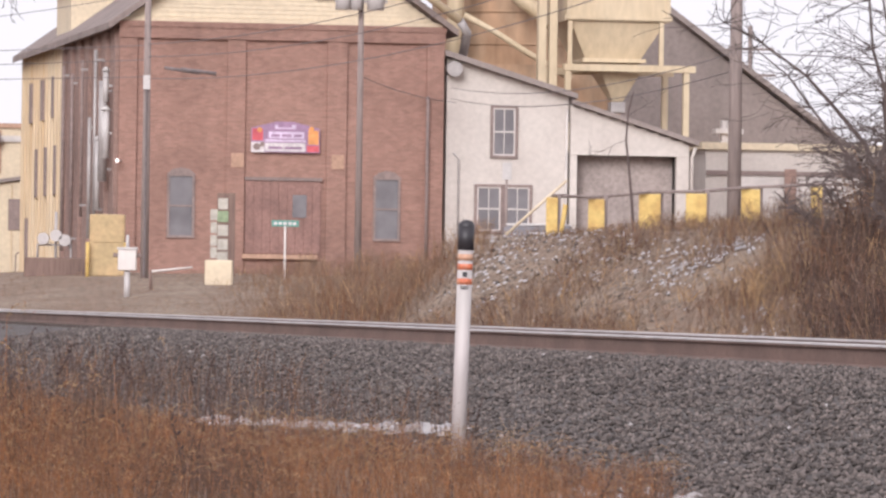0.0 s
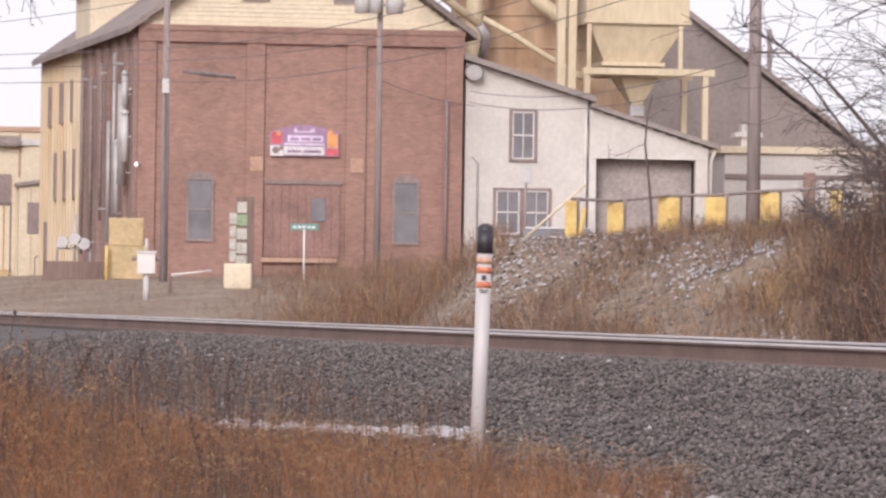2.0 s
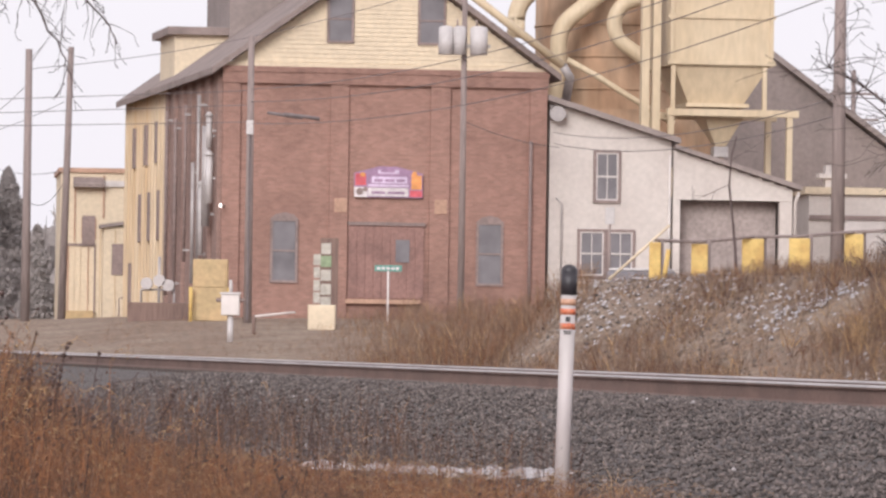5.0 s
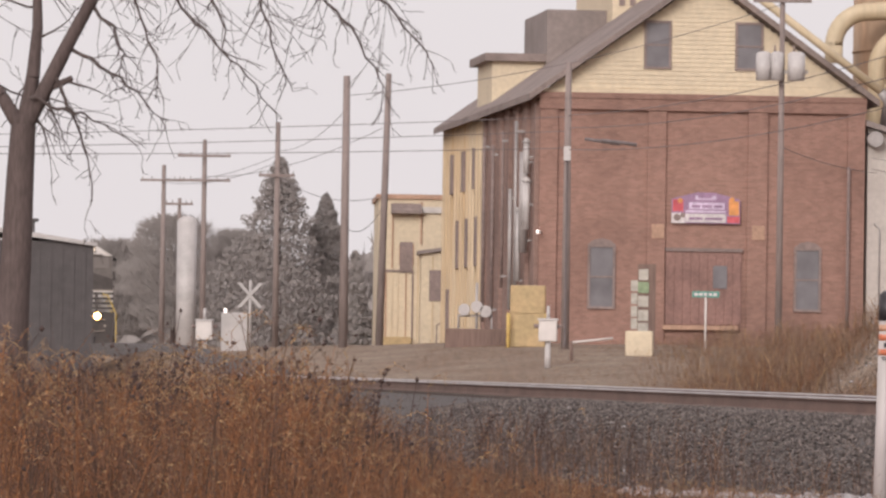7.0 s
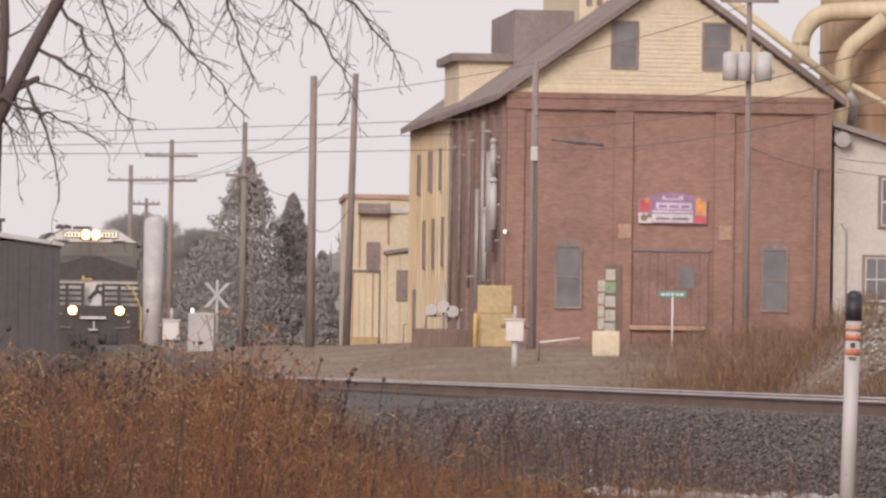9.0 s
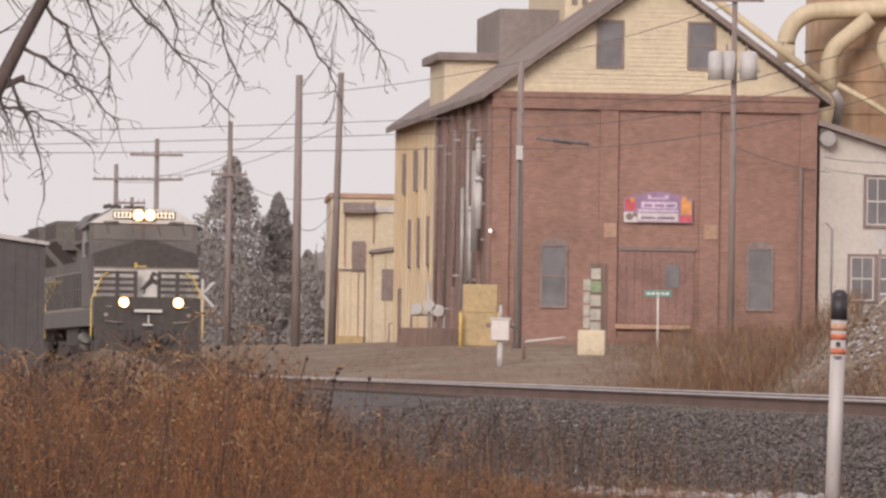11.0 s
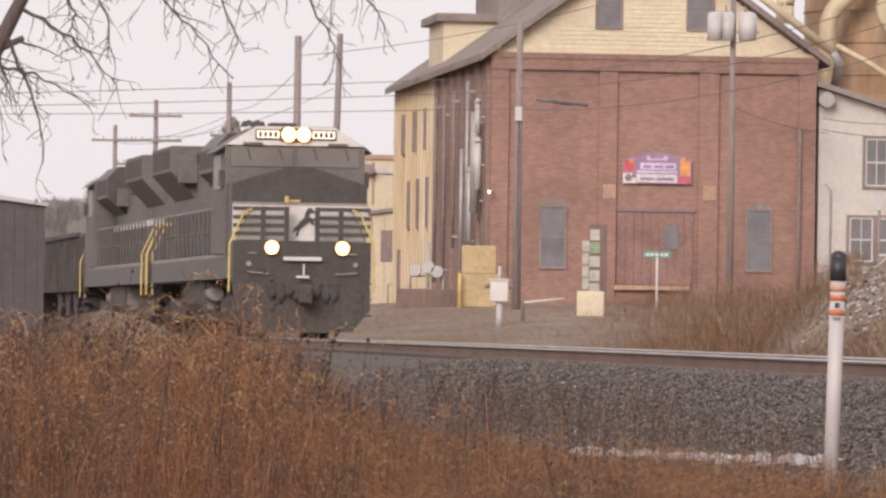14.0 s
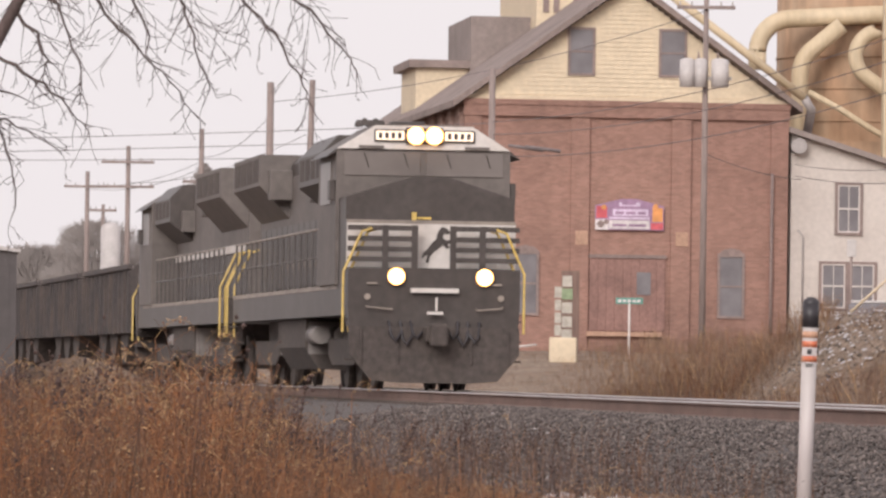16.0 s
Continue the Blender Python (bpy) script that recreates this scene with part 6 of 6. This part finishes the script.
def near_tree():
    prng = random.Random(11)
    L = thing("bare_tree", "leafless grey tree with forked trunk and drooping twigs", "tree", pose(-13.6, 94.6, 0))
    g = level(-13.6, 94.6) - 0.2
    k = B()
    limb(k, [(0, 0, g), (0.03, 0, 0.8), (0.08, 0, 2.0), (0.12, 0, 3.2), (0.16, 0, 4.05)], 0.29, 0.2, 12)
    part("trunk", k, BARK, L)
    k = B()
    limb(k, [(-0.12, 0.05, g + 0.2), (-0.22, 0.05, 0.6), (-0.38, 0.08, 1.6), (-0.5, 0.1, 2.6), (-0.85, 0.1, 3.6), (-1.6, 0.1, 5.2), (-2.4, 0.2, 7.4)], 0.17, 0.05, 10)
    part("trunk", k, BARK, L)
    mains = [
        ([(0.15, 0, 3.95), (-0.2, 0, 4.5), (-0.6, 0.1, 5.0), (-1.3, 0.2, 6.0), (-2.2, 0.3, 7.6)], 0.13, 0.03),
        ([(0.16, 0, 4.0), (0.3, 0, 4.8), (0.35, 0.1, 5.6), (0.3, 0.2, 7.0), (0.5, 0.2, 9.0)], 0.14, 0.03),
        ([(0.18, 0, 4.0), (0.55, -0.05, 4.7), (0.9, -0.1, 5.4), (1.5, -0.2, 6.5), (2.4, -0.3, 7.5), (4.0, -0.4, 7.6), (5.6, -0.4, 6.9), (6.2, -0.4, 6.4)], 0.14, 0.03),
        ([(0.5, 0, 4.6), (0.85, -0.1, 4.75), (0.95, -0.1, 4.8)], 0.06, 0.045),
        ([(1.2, -0.15, 6.0), (2.2, -0.6, 6.9), (3.4, -0.8, 6.9), (4.6, -0.8, 6.3)], 0.06, 0.02),
    ]
    for pts, r0, r1 in mains:
        k = B()
        limb(k, pts, r0, r1, 8)
        part("limb", k, BARK, L)
    k = B()
    boughs = (
        ((1.9, 7.0), (2.4, 6.4), (2.7, 5.95), (3.2, 5.4), (3.75, 4.85), (4.25, 4.25)),
        ((1.4, 6.6), (1.7, 6.4), (2.0, 5.95), (2.3, 5.2), (2.45, 4.5)),
        ((3.3, 7.2), (3.8, 6.5), (4.0, 5.95), (4.2, 5.25), (4.4, 4.75)),
        ((4.0, 7.3), (4.6, 6.5), (5.1, 6.0), (5.5, 5.5), (5.9, 4.8), (6.05, 4.5)),
        ((0.85, 5.35), (1.4, 5.0), (2.0, 4.6), (2.45, 4.05)),
        ((0.7, 4.8), (0.9, 4.35), (1.15, 3.75), (1.3, 2.85)),
        ((0.3, 4.5), (0.75, 4.3), (1.2, 4.2), (1.75, 3.9)),
        ((2.6, 6.6), (3.1, 6.2), (3.4, 5.7), (3.45, 5.2)),
        ((4.6, 6.9), (5.3, 6.5), (6.0, 6.0), (6.5, 5.4), (6.7, 5.1)),
        ((1.2, 6.0), (1.6, 5.6), (1.75, 5.2), (1.7, 4.9)),
    )
    for bough in boughs:  # long boughs that sweep outwards and hang
        depth = prng.uniform(-0.6, 0.1)
        path = [Vector((x, depth, z)) for x, z in bough]
        fine = [a.lerp(b, u / 4) + Vector((prng.gauss(0, 0.022), prng.gauss(0, 0.02), prng.gauss(0, 0.022))) for a, b in zip(path, path[1:]) for u in range(4)] + [path[-1]]
        limb(k, fine, 0.036, 0.008, 6)
        for n_, p in enumerate(fine[2:]):
            way = (fine[n_ + 2] - fine[n_ + 1]).normalized()
            for _ in range(2 if prng.random() < 0.5 else 1):
                d = way * 0.7 + Vector((prng.choice((-1, 1)) * prng.uniform(0.3, 0.9), prng.gauss(0, 0.3), prng.uniform(-0.7, 0.3)))
                twigs(k, p, d, prng.uniform(0.2, 0.7), 0.012, 2, 0.06, prng)
    for j in range(16):  # thinner ones between
        x = 0.7 + 5.4 * (j + prng.random()) / 16
        top = min(7.0, 5.8 + 0.6 * x)
        lean = prng.uniform(0.1, 0.9)
        twigs(k, (x - lean, prng.gauss(-0.3, 0.4), top), (lean + 0.4, prng.gauss(0, 0.2), -0.8), prng.uniform(1.0, 2.0), prng.uniform(0.014, 0.024), 2, 0.03, prng)
    for mi, count, droop in ((0, 10, 0.02), (1, 10, 0.03)):
        pts = [Vector(p) for p in mains[mi][0]]
        for j in range(count):
            u = prng.uniform(0.25, 1.0) * (len(pts) - 1)
            i = min(len(pts) - 2, int(u))
            p = pts[i].lerp(pts[i + 1], u - i)
            d = Vector((prng.uniform(-0.8, 1.2), prng.gauss(0, 0.6), prng.uniform(-0.7, 0.5)))
            twigs(k, p, d, prng.uniform(0.8, 1.8), 0.022, 2, droop, prng)
    for p, d, l in (((0.25, 0, 4.5), (0.9, 0, 0.1), 0.9), ((0.2, 0, 4.2), (0.8, 0, -0.5), 0.8), ((0.5, 0, 4.6), (0.5, 0, -0.9), 1.2), ((0.3, 0, 4.3), (0.5, 0, -0.9), 1.3), ((-0.4, 0, 4.7), (-0.8, 0, -0.6), 1.0), ((0.85, -0.1, 4.75), (1, 0, -0.2), 0.9)):
        twigs(k, p, d, l, 0.025, 2, 0.08, prng)
    part("twig_crown", k, TWIG, L, "fine drooping twigs")


near_tree()


def bare_bush(x, y, h, seed, label, wide=1.0, stems=5, reach=1.0):
    prng = random.Random(seed)
    g = level(x, y)
    L = thing("bare_tree", label, "tree", pose(x, y, g - 0.1))
    crown = B()
    for i in range(stems):
        ang = prng.uniform(-0.9, 0.9) * wide
        pts = [Vector((prng.gauss(0, 0.1), prng.gauss(0, 0.2), 0))]
        d = Vector((math.sin(ang) * 0.5, prng.gauss(0, 0.2), 1)).normalized()
        n = 6
        for j in range(n):
            d = (d + Vector((math.sin(ang) * 0.12 + prng.gauss(0, 0.2), prng.gauss(0, 0.15), 0))).normalized()
            pts.append(pts[-1] + d * h / n * prng.uniform(0.8, 1.1))
        k = B()
        limb(k, pts, 0.042 * h / 4, 0.01, 7)
        part("trunk", k, BARK, L)
        for j in range(1, n + 1):
            for _ in range(6):
                dd = Vector((prng.gauss(0, 1) * wide - 0.3, prng.gauss(0, 0.6), prng.uniform(-0.2, 0.9)))
                twigs(crown, pts[j], dd, prng.uniform(0.5, 1.1) * h / 4 * reach, 0.014, 2, 0.02, prng)
    part("twig_crown", crown, TWIG, L, "tangle of fine bare twigs")
    return L


bare_bush(7.5, 101, 5.2, 5, "leafless shrubby tree on the bank", 1.0, 6, 1.0)
bare_bush(8.3, 108, 4.6, 8, "leafless shrubby tree on the bank", 1.0, 5, 1.0)
bare_bush(6.9, 88, 1.6, 9, "low tangle of bare brush on the bank", 1.6, 8, 1.0)
bare_bush(6.1, 92, 1.3, 21, "low tangle of bare brush on the bank", 1.7, 8, 1.0)
bare_bush(7.1, 99, 1.9, 22, "low tangle of bare brush on the bank", 1.6, 8, 1.1)
bare_bush(6.7, 84, 1.2, 23, "low tangle of bare brush on the bank", 1.8, 8, 1.0)
bare_bush(7.6, 95, 2.0, 14, "low tangle of bare brush on the bank", 1.4, 8, 1.0)
sap = thing("sapling", "thin bare leaning sapling on the bank", "tree", pose(3.85, 122, level(3.85, 122)))
k = B()
limb(k, [(0.05, 0, -0.2), (0.0, 0, 0.6), (-0.06, 0, 1.2), (-0.14, 0, 1.9), (-0.1, 0, 2.5), (0.0, 0, 2.9)], 0.035, 0.012, 7)
part("trunk", k, BARK, sap)
k = B()
for p, d in (((-0.1, 0, 1.5), (-1, 0, 0.3)), ((-0.14, 0, 1.9), (-1, 0, -0.2)), ((-0.1, 0, 2.4), (0.7, 0, 0.7))):
    twigs(k, p, d, 0.8, 0.01, 1, 0.02, random.Random(3))
part("twig_crown", k, TWIG, sap)


# ---- distance: trees with haze painted into their colour ----
def far_tree(x, y, h, w, conical, seed, label):
    r2 = np.random.default_rng(seed)
    g = 0.0
    L = thing("far_tree", label, "tree", pose(x, y, g))
    k = B()
    rod(k, (0, 0, -0.5), (0, 0, h * 0.8), 0.22, 0.05, 8)
    part("trunk", k, BARK, L)
    s = Soup()
    for i in range(15000):
        z = r2.uniform(0.04 if conical else 0.25, 1.0)
        wide = w * ((1 - z) ** 0.72 + 0.02) * (0.8 + 0.35 * ((z * 11) % 1.0)) if conical else w * math.sqrt(max(0.02, 1 - ((z - 0.6) / 0.42) ** 2)) if z < 1.0 else 0.1
        lump = 0.9 + 0.16 * math.sin(z * 31 + seed) * math.sin(z * 13 + 2 * seed)
        a, r = r2.uniform(0, 6.283), wide * lump * math.sqrt(r2.uniform())
        c = np.array([math.cos(a) * r, math.sin(a) * r, z * h])
        q = r2.normal(size=(3, 3)) * 0.075 * np.array([1, 0.6, 1.1])
        if not conical:
            out = np.array([math.cos(a) * 0.6, math.sin(a) * 0.2, r2.uniform(0.2, 1.0)]) * r2.uniform(0.25, 0.6)
            q = np.array([[0, 0, 0], [0.05, 0, 0.01], out])
        s.add(c + q, np.array([(0, 1, 2)]), np.zeros(1))
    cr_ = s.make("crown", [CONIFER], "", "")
    cr_.parent = L
    del cr_["kind"]
    return L


far_tree(-29.7, 302, 10.7, 4.2, True, 1, "tall conifer, haze in its grey colour")
far_tree(-27.7, 306, 9.0, 2.6, True, 2, "ragged conifer, haze in its grey colour")
far_tree(-32.6, 312, 7.0, 4.0, True, 3, "small conifer, haze in its grey colour")
far_tree(-38.3, 330, 8.3, 3.2, False, 4, "round bare tree, haze in its grey colour")
far_tree(-42.5, 336, 7.0, 3.0, False, 5, "round bare tree, haze in its grey colour")
far_tree(-35.2, 334, 7.6, 2.6, False, 6, "round bare tree, haze in its grey colour")
far_tree(-22.4, 262, 5.2, 1.1, True, 7, "clipped evergreen beside the cream shed, haze in its grey colour")
far_tree(-24.4, 330, 7.0, 2.8, False, 8, "round bare tree, haze in its grey colour")

wood = Soup()
for i in range(22000):
    a = rng.uniform(-0.2, 0.14)
    y = rng.uniform(380, 430)
    top = 7.0 + 2.5 * noise.noise(Vector((a * 60, 0, 2))) + 1.2 * noise.noise(Vector((a * 260, 0, 5)))
    z = top * rng.uniform() ** 0.8
    c = np.array([a * y, y, z])
    wood.add(c + rng.normal(size=(3, 3)) * np.array([0.55, 0.12, 0.6]), np.array([(0, 1, 2)]), np.zeros(1))
wood.make("far_woods", [CONIFER], "low line of winter woods, haze in their grey colour", "woods")

# gravel heap beside the shed
k = B()
bmesh.ops.create_icosphere(k, subdivisions=4, radius=1)
for v in k.verts:
    v.co = Vector((v.co.x * 1.9, v.co.y * 1.6, max(-0.3, v.co.z * 0.95 - abs(v.co.x) * 0.25) + 0.06 * noise.noise(v.co * 4)))
solid("spoil_mound", k, SOIL, "low dark heap of gravel beside the shed", "mound", pose(-12.9, 108, -0.45))

# ---- ties under the rails ----
tie_bm = B()
box(tie_bm, -1.3, 1.3, -0.11, 0.11, -0.34, -0.186)
tie_mesh = mesh_of("tie", tie_bm, TIE)
_y = 38.0
for _i in range(170):
    tie = new("tie", tie_mesh)
    tie.parent = track
    tie.matrix_world = pose(line_x(_y), _y, 0, 0, 0, line_turn(_y))
    _y += 0.53

motions()
